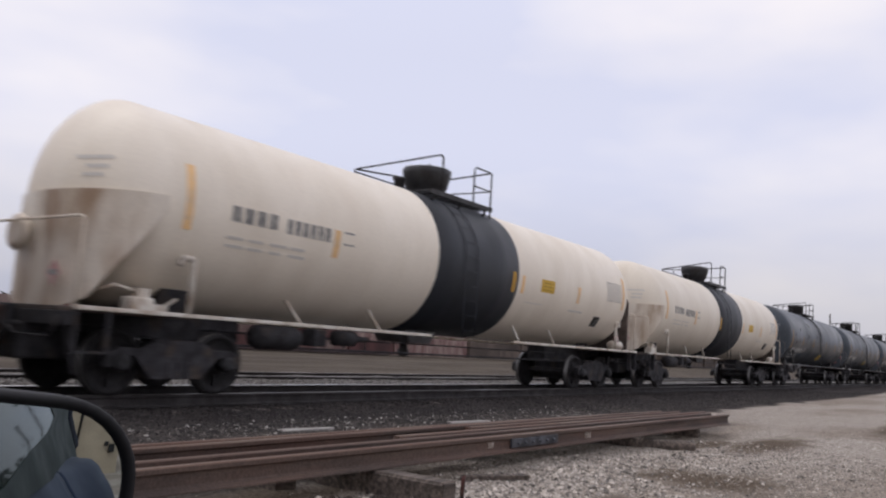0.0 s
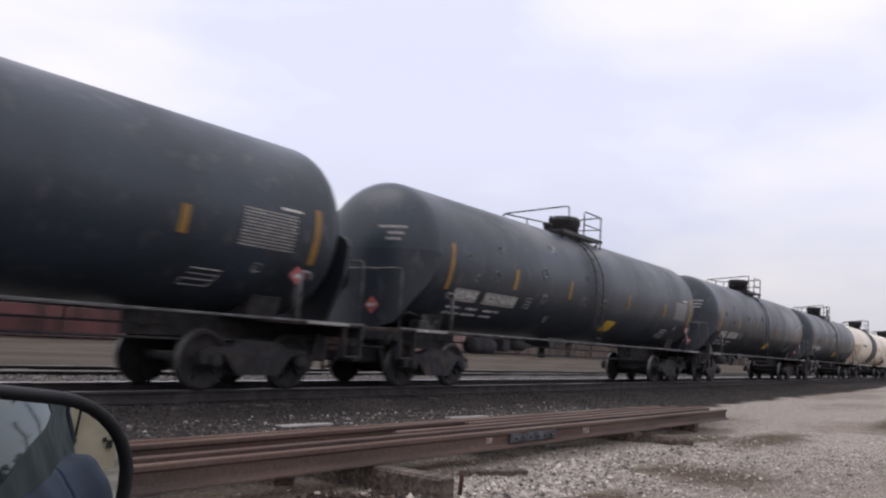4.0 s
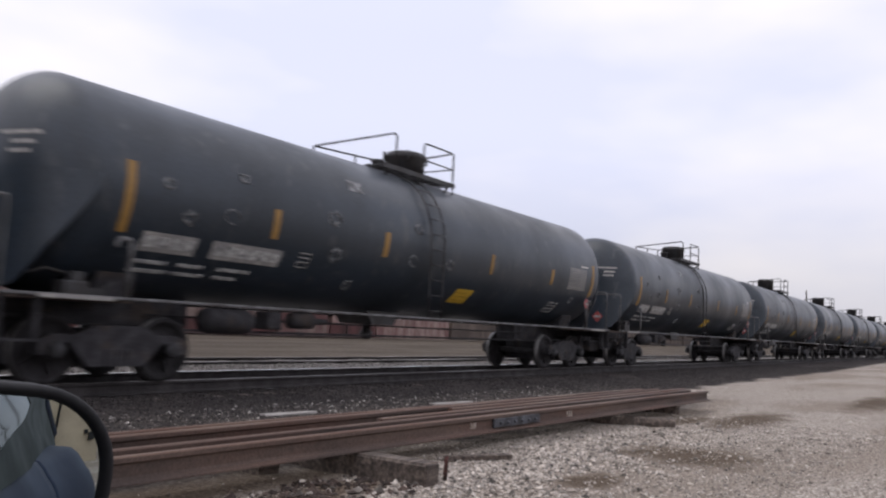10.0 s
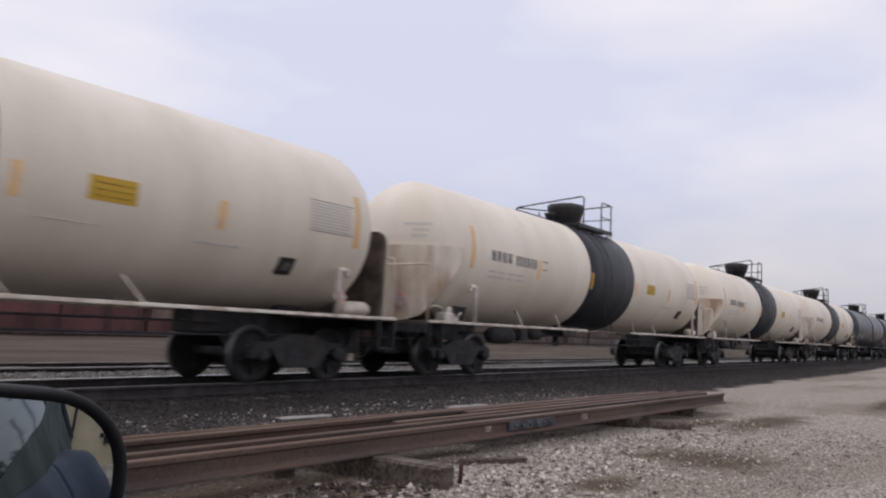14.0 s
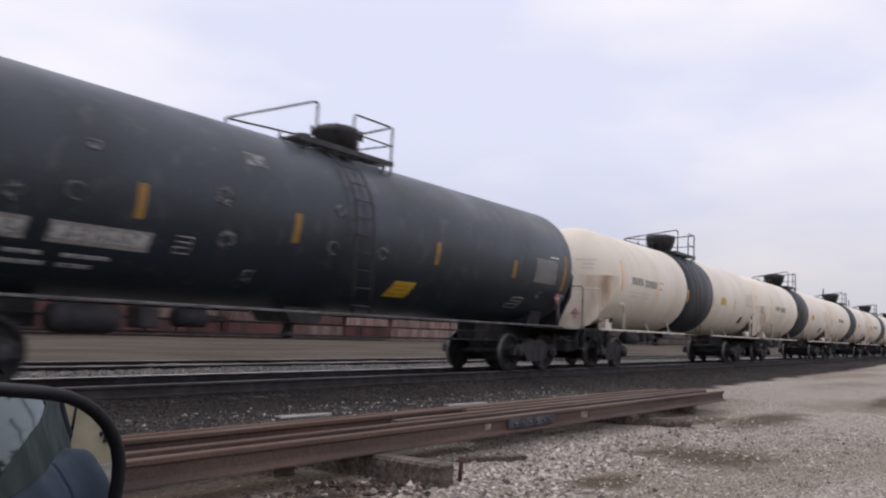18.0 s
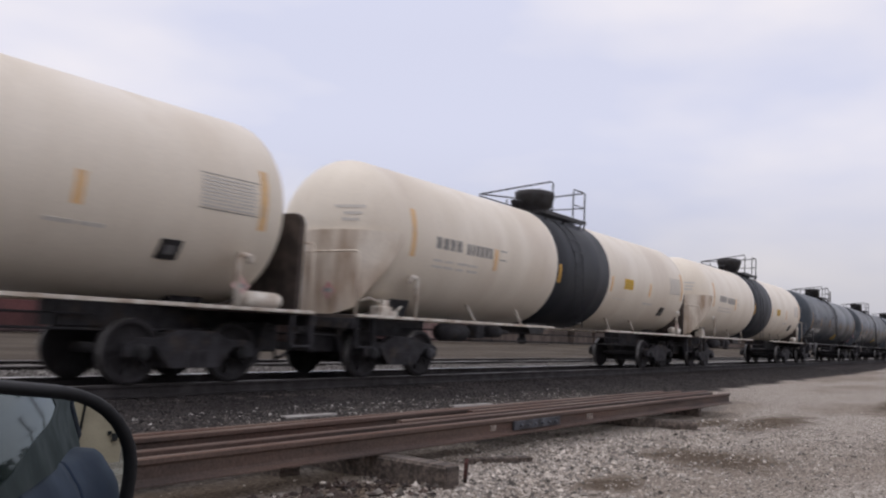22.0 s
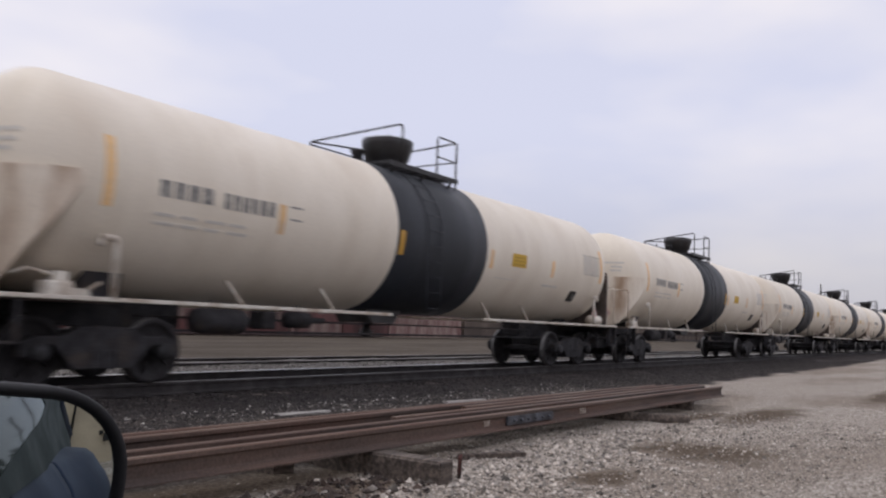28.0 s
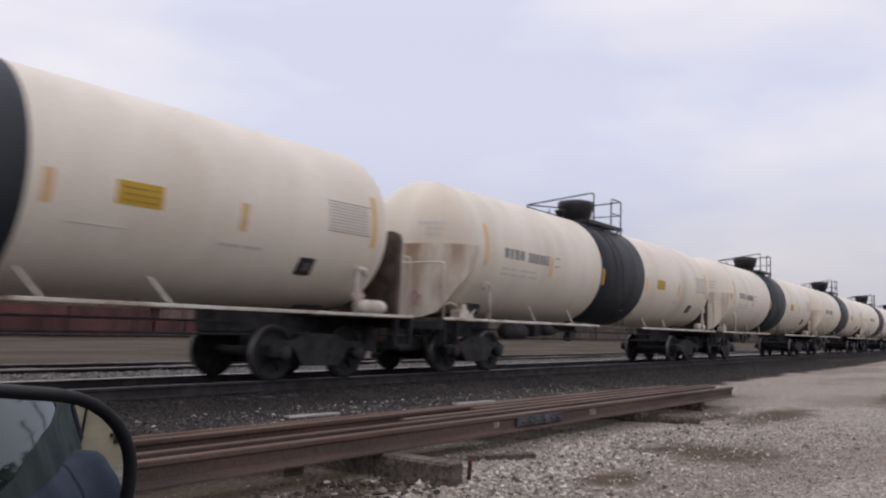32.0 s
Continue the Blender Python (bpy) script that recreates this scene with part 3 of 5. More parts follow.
def wheelset(car, x):
    """An axle with its two wheels, turning about y at its own origin."""
    axle = part("wheelset", lathe([(-1.0, 0.07), (-0.8, 0.085), (-0.3, 0.08), (0.3, 0.08), (0.8, 0.085), (1.0, 0.07)], "y", 16), WHEEL, car)
    axle.location = (x, 0, WHEEL_R + CAR_RAIL)
    for s in (-1, 1):
        prof = [(0.62, 0.10), (0.64, 0.20), (0.685, 0.38), (0.69, WHEEL_R + 0.026), (0.715, WHEEL_R + 0.026), (0.728, WHEEL_R + 0.004), (0.82, WHEEL_R - 0.001),
                (0.825, WHEEL_R - 0.06), (0.785, WHEEL_R - 0.085), (0.74, 0.30), (0.76, 0.17), (0.83, 0.14), (0.83, 0.05)]
        bm = lathe([(s * a, r) for a, r in prof], "y", 32)
        # pressed ribs on the plate show the turning
        for k in range(5):
            a = 2 * math.pi * k / 5
            tube_into(bm, [(0.16 * math.cos(a), s * 0.77, 0.16 * math.sin(a)), (0.34 * math.cos(a), s * 0.765, 0.34 * math.sin(a))], 0.018, 5)
        w = part("wheel", bm, WHEEL, axle)
        w.data.materials.append(TREAD)
        for f in w.data.polygons:
            c = f.center
            if 0.72 < abs(c.y) < 0.83 and abs(f.normal.y) < 0.4 and math.hypot(c.x, c.z) > WHEEL_R - 0.02:
                f.material_index = 1
    return axle


def truck(car, x):
    """A three-piece freight truck: bolster, and on each side a cast frame with springs and bearing boxes."""
    bol = part("truck_bolster", box(x - 0.2, x + 0.2, -1.05, 1.05, 0.42, 0.72, 0.03), TRUCK, car)
    for s in (-1, 1):
        outline = [(x - 1.13, 0.40), (x - 1.13, 0.58), (x - 0.95, 0.66), (x - 0.62, 0.66), (x - 0.36, 0.78), (x + 0.36, 0.78), (x + 0.62, 0.66), (x + 0.95, 0.66),
                   (x + 1.13, 0.58), (x + 1.13, 0.40), (x + 0.98, 0.40), (x + 0.90, 0.56), (x + 0.70, 0.55), (x + 0.42, 0.24), (x - 0.42, 0.24), (x - 0.70, 0.55),
                   (x - 0.90, 0.56), (x - 0.98, 0.40)]
        part("side_frame", prism(outline, s * 0.92, s * 1.06), TRUCK, bol)
        for k in (-0.16, 0.0, 0.16):
            ring = [(0.24 + 0.02 * j, 0.062 if j % 2 else 0.045) for j in range(13)]
            part("coil_spring", lathe(ring, "z", 10), TRUCK, bol, at=(x + k, s * 1.02, 0))
        for d in (-WHEEL_X, WHEEL_X):
            part("bearing_cap", lathe([(s * 0.98, 0.12), (s * 1.10, 0.12), (s * 1.14, 0.09), (s * 1.15, 0.03)], "y", 16), WHITE_BOX, bol, at=(x + d, 0, WHEEL_R))
    bol.location.z = CAR_RAIL
    return bol


PANEL_INK = material("faded_panel_ink", (0.46, 0.29, 0.03), 0.6, scale=8)
COUPLER_RUST = material("rusty_coupler_steel", (0.060, 0.032, 0.025), 0.85, dark=(0.028, 0.018, 0.016), scale=6, fine_amount=0.3, bump=0.2, vary=0.3)
CHALK = material("faint_chalk", (0.25, 0.255, 0.26), 0.8, dark=(0.09, 0.092, 0.095), scale=11, lo=0.40, hi=0.58)
WHITE_BOX = material("grey_bearing_cap", (0.040, 0.040, 0.044), 0.75, dark=(0.018, 0.017, 0.018), scale=7, fine_amount=0.3, bump=0.1, vary=0.4)


# stations along a car of this class, first as drawn for the short version, then as on these cars
STATIONS = [(-9.05, -9.55), (-7.23, -7.52), (-1.57, -1.57), (1.57, 1.62), (3.05, 3.09), (7.20, 7.58), (8.31, 8.80), (9.05, 9.55)]


def lengthened(ob):
    for v in ob.data.vertices:
        v.co.x = float(np.interp(v.co.x, [a for a, b in STATIONS], [b for a, b in STATIONS]))


def tank_car(white):
    paint, fit = (WHITE, WHITE_PART) if white else (BLACK, BLACK_PART)
    if white:
        car = thing("tank_car", "cream-white railway tank car with a black middle band, rolling", "tank car", "tank cars of the passing train")
    else:
        car = thing("tank_car", "grimy black railway tank car with yellow reflector bars, rolling", "tank car", "tank cars of the passing train")
    # shell and girth
    part("tank_shell", lathe(tank_profile(), "x", 72), paint, car, "cream welded steel shell" if white else "black welded steel shell").location.z = TANK_Z
    if white:
        band = lathe([(-1.57, TANK_R - 0.01), (-1.57, TANK_R + 0.006), (-0.8, TANK_R + 0.006), (0, TANK_R + 0.006), (0.8, TANK_R + 0.006), (1.57, TANK_R + 0.006), (1.57, TANK_R - 0.01)], "x", 72)
        part("black_band", band, BAND_BLACK, car, "broad black painted band").location.z = TANK_Z
    # manway housing on top
    dx = -0.18 if white else 0.42
    if white:
        prof = [(4.10, 0.40), (4.34, 0.41), (4.42, 0.47), (4.70, 0.55), (4.82, 0.56), (4.85, 0.52), (4.86, 0.02)]
    else:
        prof = [(4.10, 0.44), (4.62, 0.44), (4.66, 0.47), (4.74, 0.47), (4.77, 0.43), (4.78, 0.02)]
    up = 0.08 if white else 0.0
    dome = part("valve_dome", lathe(prof, "z", 32), BLACK_PART, car, "black valve housing", at=(dx, 0, 0))
    part("dome_lid", lathe([(4.775 + up, 0.42), (4.79 + up, 0.42), (4.805 + up, 0.38), (4.81 + up, 0.02)], "z", 24), BLACK_PART, dome)
    part("dome_hinge", box(0.42, 0.62, -0.10, 0.10, 4.68 + up, 4.76 + up, 0.015), BLACK_PART, dome)
    for a in (0.5, 2.6, 3.9, 5.6):
        c, d = 0.50 * math.cos(a), 0.50 * math.sin(a)
        part("hold_down_bolt", tube([(c, d, 4.58 + up), (c, d, 4.79 + up)], 0.03, 6), BLACK_PART, dome)
    part("relief_valve", lathe([(4.15, 0.12), (4.42, 0.12), (4.45, 0.15), (4.50, 0.15), (4.51, 0.02)], "z", 14), BLACK_PART, car, at=(dx - 0.85, 0.1, 0))
    # gratings to stand on, and the rail round them
    left, gate, right, back = (-0.77, 0.45, 1.15, -1.6) if white else (-1.02, -0.06, 1.05, -1.6)
    gx0, gx1 = left - 0.45, right + 0.03
    for s in (-1, 1):
        grate = bmesh.new()
        for k in range(6):
            box_into(grate, gx0, gx1, s * 0.90 - s * k * 0.09 - 0.018, s * 0.90 - s * k * 0.09 + 0.018, 4.13, 4.16)
        for k in range(9):
            xx = gx0 + (gx1 - gx0) * k / 8
            box_into(grate, xx - 0.015, xx + 0.015, min(s * 0.44, s * 0.92), max(s * 0.44, s * 0.92), 4.105, 4.13)
        box_into(grate, gx0, gx1, s * 0.93 - 0.012, s * 0.93 + 0.012, 4.07, 4.17)
        part("grating", grate, BLACK_PART, car, "dark steel grating")
        for xx in (gx0 + 0.2, (gx0 + gx1) / 2, gx1 - 0.2):
            part("grating_bracket", tube([(xx, s * 0.90, 4.09), (xx, s * 0.80, 3.94)], 0.03, 6), BLACK_PART, car)
    r = 0.021
    top, mid = (5.00, 4.56) if white else (4.87, 4.50)
    part("guard_rail", tube(rounded([(left, -0.88, 4.12), (left, -0.88, top), (back, 0.88, 4.62), (right, 0.88, top - 0.1), (right, -0.88, top), (gate, -0.88, top), (gate, -0.88, 4.12)], 0.10), r), BLACK_PART, car, "black tubular guard rail")
    part("middle_rail", tube([(back, 0.88, mid), (right, 0.88, mid), (right, -0.88, mid), (gate, -0.88, mid)], r * 0.8, 6), BLACK_PART, car)
    for x, y, high in ((right + 0.02, -0.88, top), (right, 0.88, top - 0.1), ((back + right) / 2, 0.88, 4.69), (back, 0.88, 4.62)):
        part("rail_post", tube([(x, y, 3.92), (x, y, high)], r * 1.15, 6), BLACK_PART, car)
    # ladder down the near flank, and one on the far flank; a slighter one on the white cars
    gap, thick = (0.045, 0.011) if white else (0.10, 0.020)
    for s in (-1, 1):
        lad = bmesh.new()
        x0, x1 = (-0.66, -0.20)
        hs = [1.12, 1.6, 2.1, 2.66, 3.0, 3.35, 3.65, 3.9, 4.12]
        for x in (x0, x1):
            tube_into(lad, [(x, s * -flank(x, z, gap)[1], z) for z in hs], thick, 6)
        for k in range(10):
            z = 1.25 + k * 0.31
            y = s * -flank(x0, z, gap)[1]
            tube_into(lad, [(x0, y, z), (x1, y, z)], thick * 0.65, 5)
        part("ladder", lad, BAND_BLACK if white else BLACK_PART, car, "black steel ladder")
    # reflector bars and signs on both flanks
    orange = PALE_ORANGE if white else YELLOW
    bars = ([(-7.23, 2.28, 3.20), (-4.38, 2.26, 2.73), (1.82, 2.24, 2.66), (4.68, 2.24, 2.66), (7.40, 2.28, 3.20)] if white else
            [(-7.16, 1.98, 2.93), (-4.63, 2.20, 2.67), (-1.92, 2.20, 2.67), (1.95, 2.20, 2.65), (4.92, 2.18, 2.58), (7.30, 2.02, 2.92)])
    for x, z0, z1 in bars:
        part("reflector_bar", tank_patch(x - 0.065, x + 0.065, z0, z1, 0.006), orange, car)
    if white:
        part("band_reflector", tank_patch(-1.50, -1.36, 2.24, 2.70, 0.012), BAND_YELLOW, car)
    z0, z1, x0, x1 = (2.36, 2.67, 2.72, 3.38) if white else (1.50, 1.80, 0.85, 1.50)
    sign = part("warning_panel", tank_patch(x0, x1, z0, z1, 0.006, -1, 0 if white else 0.08), PLACARD, car, "yellow panel with unreadable lines")
    lines = bmesh.new()
    for k in range(3):
        za = z0 + (z1 - z0) * (0.16 + 0.27 * k)
        one = tank_patch(x0 + 0.09, x1 - 0.05, za, za + 0.022, 0.009)
        me = bpy.data.meshes.new("bar")
        one.to_mesh(me)
        one.free()
        lines.from_mesh(me)
        bpy.data.meshes.remove(me)
    part("panel_print", lines, PANEL_INK, sign)
    if white:
        lettering(car, -6.52, -5.68, 2.52, 2.75, 4, MARK_DARK)
        lettering(car, -5.48, -4.54, 2.50, 2.73, 6, MARK_DARK)
        text_block(car, -6.55, -4.95, 2.14, 2, 0.12, 0.045, MARK_FAINT, 4)
        part("stencil_box", tank_patch(-4.22, -3.98, 2.70, 2.73), MARK_DARK, car)
        part("stencil_box", tank_patch(-4.22, -3.98, 2.50, 2.53), MARK_DARK, car)
        part("stencil_line", tank_patch(2.1, 3.0, 2.05, 2.065), MARK_FAINT, car)
        text_block(car, 4.35, 5.2, 2.00, 1, 0.1, 0.05, MARK_FAINT, 2)
        text_block(car, 6.34, 7.28, 2.50, 9, 0.052, 0.028, MARK_PRINT, 1)
        for za in (2.465, 2.975):
            part("stencil_line", tank_patch(6.32, 7.30, za, za + 0.014), MARK_DARK, car)
        holder = part("placard_holder", tank_patch(5.90, 6.20, 1.72, 1.98, 0.03, -1), BLACK_PART, car, "dark square placard holder")
        part("holder_card", tank_patch(5.97, 6.13, 1.79, 1.91, 0.034, -1), GREY_EDGE, holder)
    else:
        for x0, x1, k in ((-6.82, -5.95, 4), (-5.69, -4.35, 6)):
            part("number_patch", tank_patch(x0, x1, 1.78, 2.04), MARK_GREY, car, "grey patch behind lettering")
            lettering(car, x0 + 0.05, x1 - 0.05, 1.84, 1.99, k, MARK_WHITE, 0.35, 0.009)
        text_block(car, -6.8, -4.7, 1.50, 2, 0.12, 0.045, MARK_WHITE, 3)
        outlined_box(car, -3.98, -3.74, 1.82, 2.05, 0.0)
        text_block(car, 5.86, 6.92, 2.16, 12, 0.050, 0.024, MARK_GREY, 1)
        part("stencil_line", tank_patch(6.55, 6.95, 2.80, 2.84), MARK_FAINT, car)
        outlined_box(car, 5.20, 5.70, 1.50, 1.74, 0.10)
        for k, (x, z, size) in enumerate(((-6.2, 2.30, 0.13), (-5.3, 3.05, 0.10), (-3.35, 2.72, 0.17), (-3.2, 2.10, 0.16), (-2.55, 1.62, 0.12), (-0.95, 2.86, 0.14), (0.25, 2.25, 0.15), (-6.6, 2.72, 0.10), (6.35, 1.86, 0.11))):
            chalk_scribble(car, x, z, size, 40 + k)
        for x, z in ((-5.5, 2.42), (-1.1, 2.20)):
            ring = bmesh.new()
            tube_into(ring, [flank(x + 0.13 * math.cos(a), z + 0.11 * math.sin(a), 0.002) for a in [i * 0.45 for i in range(12)]], 0.010, 5)
            part("chalk_ring", ring, CHALK, car, "smudged grey ring")
        part("stencil_patch", tank_patch(-2.9, -2.5, 3.30, 3.50), CHALK, car, "faint grey stencil")
    # running rail along both sides with its braces
    spans = [(-8.55, -1.62), (1.52, 8.55)] if white else [(-8.55, 8.55)]
    for s in (-1, 1):
        for a, b in spans:
            part("running_rail", box(a, b, s * 1.46, s * 1.52, 1.065 if white else 1.08, 1.12, 0.008), fit if white else GREY_EDGE, car, "cream edge rail" if white else "dull grey edge rail")
        for x in (-4.95, -3.05, 1.9, 3.65) if white else ():
            part("rail_brace", prism([(x - 0.02, 1.10), (x + 0.025, 1.10), (x - 0.32, 1.46), (x - 0.365, 1.46)], s * 1.40, s * 1.45), fit, car)
        for e in (-1, 1):
            # deck at the end with a hooked grab post on the side
            part("grab_post", tube(rounded([(e * 7.05, s * 1.49, 1.1), (e * 7.05, s * 1.49, 1.88), (e * 7.25, s * 1.49, 1.88), (e * 7.25, s * 1.49, 1.76)], 0.06), 0.045 if white else 0.035, 8), fit if white else GREY_EDGE, car)
            if not white:
                part("deck_edge", box(e * 7.25, e * 8.15, s * 1.525, s * 1.535, 1.06, 1.11), MARK_GREY, car, "pale worn deck edge")
            step = box(e * 8.10, e * 8.14, s * 1.40, s * 1.50, 0.55, 1.1)
            box_into(step, min(e * 8.50, e * 8.54), max(e * 8.50, e * 8.54), min(s * 1.40, s * 1.50), max(s * 1.40, s * 1.50), 0.55, 1.1)
            box_into(step, min(e * 8.10, e * 8.54), max(e * 8.10, e * 8.54), min(s * 1.38, s * 1.52), max(s * 1.38, s * 1.52), 0.53, 0.56)
            part("corner_step", step, TRUCK, car)
    for e in (-1, 1):
        part("end_deck", box(e * 6.95, e * 8.62, -1.46, 1.46, 1.04, 1.10, 0.01), DECK, car)
        part("end_sill", box(e * 8.52, e * 8.64, -1.46, 1.46, 0.86, 1.04, 0.01), TRUCK, car)
        part("draft_sill", box(e * 5.2, e * 8.75, -0.26, 0.26, 0.72, 1.10, 0.02), TRUCK, car)
        # dark block added to fill the gap between cars where coupler shade lies
        part("draft_pocket", box(e * 7.75, e * 8.70, -0.52, 0.52, 0.40, 0.88, 0.04), TRUCK, car)
        part("brake_lever", prism([(e * 8.02, 0.22), (e * 8.10, 0.22), (e * 8.32, 0.90), (e * 8.20, 0.90)], -0.74, -0.68), TRUCK, car)
        part("coupler", prism([(e * 8.7, 0.74), (e * 8.95, 0.76), (e * 9.09, 0.70), (e * 9.09, 1.02), (e * 8.95, 0.98), (e * 8.7, 0.96)], -0.13, 0.13), TRUCK, car)
        part("coupler_head", box(e * 8.60, e * 9.045, -0.24, 0.24, 0.56, 1.08, 0.05), COUPLER_RUST, car, "rusty coupler head")
        part("air_hose", tube(rounded([(e * 8.62, -0.34, 0.82), (e * 8.80, -0.34, 0.74), (e * 8.92, -0.22, 0.34), (e * 9.04, -0.10, 0.26)], 0.08), 0.03, 6), TRUCK, car)
        part("uncoupling_lever", tube([(e * 8.66, -1.40, 0.98), (e * 8.70, -1.25, 0.72), (e * 8.72, -0.5, 0.72), (e * 8.85, -0.15, 0.98)], 0.016, 5), TRUCK, car)
        # dark saddle set in under the shell
        sad = [(-0.85, 1.08), (0.85, 1.08), (0.95, 1.45)] + [(TANK_R * 0.995 * math.cos(a), TANK_Z + TANK_R * 0.995 * math.sin(a)) for a in [-0.90 - 0.0672 * i for i in range(21)]] + [(-0.95, 1.45)]
        if white and e > 0:
            sad = [(y * 0.62, z) for y, z in sad]
        part("saddle", prism(sad, e * 6.60, e * 7.16, "x"), TRUCK, car)
        # half-height head shield with sloping shoulders
        at = 8.34 if e < 0 else 8.46 if white else 8.40
        if e < 0:
            part("head_shield", curved_shield(), WHITE_SHIELD if white else BLACK, car, "rust-stained curved end shield plate" if white else "grimy black curved end shield plate")
        else:
            sh = [(-1.20, 1.10), (1.20, 1.10), (1.22, 2.56), (1.17, 2.68), (1.05, 2.74), (-1.05, 2.74), (-1.17, 2.68), (-1.22, 2.56)] if white else \
                 [(-0.70, 1.10), (0.70, 1.10), (1.10, 1.95), (1.16, 2.50), (1.10, 2.62), (0.98, 2.68), (-0.98, 2.68), (-1.10, 2.62), (-1.16, 2.50), (-1.10, 1.95)]
            part("head_shield", prism(sh, e * (at - 0.05), e * (at + 0.045), "x"), DECK if white else BAND_BLACK, car, "half-height end shield plate")
        part("end_handrail", tube(rounded([(e * 8.52, -1.42, 1.10), (e * 8.52, -1.42, 2.24), (e * 8.52, 1.42, 2.24), (e * 8.52, 1.42, 1.10)], 0.10), 0.018, 8), WHITE_SHIELD if white else GREY_EDGE, car)
        if not white or e < 0:
            words = bmesh.new()
            for z, a0, a1 in ((3.10, 0.72, 1.12), (2.97, 0.80, 1.05), (2.85, 0.86, 1.10)):
                grid = [[words.verts.new(head_point(e, a0 + (a1 - a0) * i / 5, zz)) for zz in (z, z + 0.055)] for i in range(6)]
                for p, q in zip(grid, grid[1:]):
                    words.faces.new((p[0], q[0], q[1], p[1]))
            part("head_lettering", words, MARK_FAINT if white else MARK_GREY, car, "unreadable lettering bars")
        sign = part("hazard_placard", box(e * (at + 0.06), e * (at + 0.07), -0.725, -0.475, 1.405, 1.655), FADED_SIGN if white else RED_SIGN, car, "red and white diamond hazard placard")
        sign.data.transform(Matrix.Translation((0, -0.6, 1.53)) @ Matrix.Rotation(radians(45), 4, "X") @ Matrix.Translation((0, 0.6, -1.53)))
        part("placard_bar", box(e * (at + 0.072), e * (at + 0.078), -0.70, -0.50, 1.50, 1.57), MARK_WHITE, sign)
        if e > 0:
            px, pz = (7.10, 1.42) if white else (6.98, 1.80)
            side = part("hazard_placard", box(px - 0.115, px + 0.115, -1.50, -1.49, pz - 0.115, pz + 0.115), FADED_SIGN if white else RED_SIGN, car, "red and white diamond hazard placard")
            side.data.transform(Matrix.Translation((px, -1.495, pz)) @ Matrix.Rotation(radians(45), 4, "Y") @ Matrix.Translation((-px, 1.495, -pz)))
            part("placard_bar", box(px - 0.08, px + 0.08, -1.508, -1.502, pz - 0.035, pz + 0.035), MARK_WHITE, side)
            part("placard_post", tube([(px, -1.48, 1.1), (px, -1.48, pz - 0.1)], 0.028, 6), fit, car)
    part("brake_wheel", lathe([(-8.47, 0.16), (-8.45, 0.24), (-8.41, 0.27), (-8.37, 0.24), (-8.36, 0.16)], "x", 20), WHITE_SHIELD if white else BLACK_PART, car, at=(0, 0.45, 2.10))
    if white:
        part("air_tank", lathe([(7.38, 0.04), (7.41, 0.11), (7.48, 0.135), (8.00, 0.135), (8.07, 0.11), (8.10, 0.04)], "x", 18), fit, car, "cream air tank on the deck", at=(0, -1.16, 1.24))
    gear = box(-7.72, -7.40, -1.24, -0.96, 1.10, 1.30, 0.03)
    box_into(gear, -7.62, -7.46, -1.20, -1.02, 1.30, 1.42)
    box_into(gear, -7.40, -7.16, -1.16, -1.00, 1.12, 1.22)
    tube_into(gear, [(-7.55, -1.10, 1.36), (-7.86, -1.06, 1.44), (-8.05, -1.02, 1.36)], 0.025, 6)
    tube_into(gear, [(-7.20, -1.08, 1.18), (-6.98, -1.08, 1.32)], 0.022, 6)
    part("hand_brake_gear", gear, fit, car)
    # below the shell: outlet, brake gear and its pipes
    part("outlet_skid", prism([(-1.15, 1.20), (-0.95, 0.92), (-0.25, 0.92), (-0.05, 1.20)], -0.45, 0.45), BLACK_PART, car)
    part("outlet_valve", lathe([(0.62, 0.09), (0.68, 0.13), (0.76, 0.13), (0.80, 0.09), (1.0, 0.10)], "z", 14), BLACK_PART, car, at=(-0.6, 0, 0))
    part("brake_reservoir", lathe([(-5.35, 0.05), (-5.30, 0.17), (-5.2, 0.20), (-4.5, 0.20), (-4.4, 0.17), (-4.35, 0.05)], "x", 18), TRUCK, car, at=(0, -0.75, 0.86))
    part("brake_cylinder", lathe([(-3.5, 0.05), (-3.48, 0.14), (-3.0, 0.14), (-2.98, 0.06), (-2.6, 0.05)], "x", 16), TRUCK, car, at=(0, -0.75, 0.92))
    part("brake_valve", box(-4.15, -3.85, -0.95, -0.60, 0.75, 1.05, 0.03), TRUCK, car)
    for x in (-5.0, -3.2, 3.6):
        part("pipe_hanger", tube([(x, -0.72, 1.18), (x, -0.72, 0.66)], 0.018, 6), TRUCK, car)
    part("brake_pipe", tube([(-8.6, -0.5, 0.80), (-6.0, -0.72, 0.70), (6.0, -0.72, 0.70), (8.6, -0.5, 0.80)], 0.022, 6), TRUCK, car)
    part("brake_rod", tube([(-6.0, -0.35, 0.90), (5.6, -0.35, 0.90)], 0.016, 6), TRUCK, car)
    for o in car.children_recursive:
        lengthened(o)
    for e in (-1, 1):
        truck(car, e * TRUCK_X)
        for d in (-0.40, 0.40):
            part("brake_beam", prism([(e * TRUCK_X + d - 0.07, 0.18), (e * TRUCK_X + d + 0.07, 0.18), (e * TRUCK_X + d + 0.10, 0.46), (e * TRUCK_X + d - 0.10, 0.46)], -0.86, 0.86), TRUCK, car)
    sets = [wheelset(car, e * TRUCK_X + d) for e in (-1, 1) for d in (-WHEEL_X, WHEEL_X)]
    return car, sets


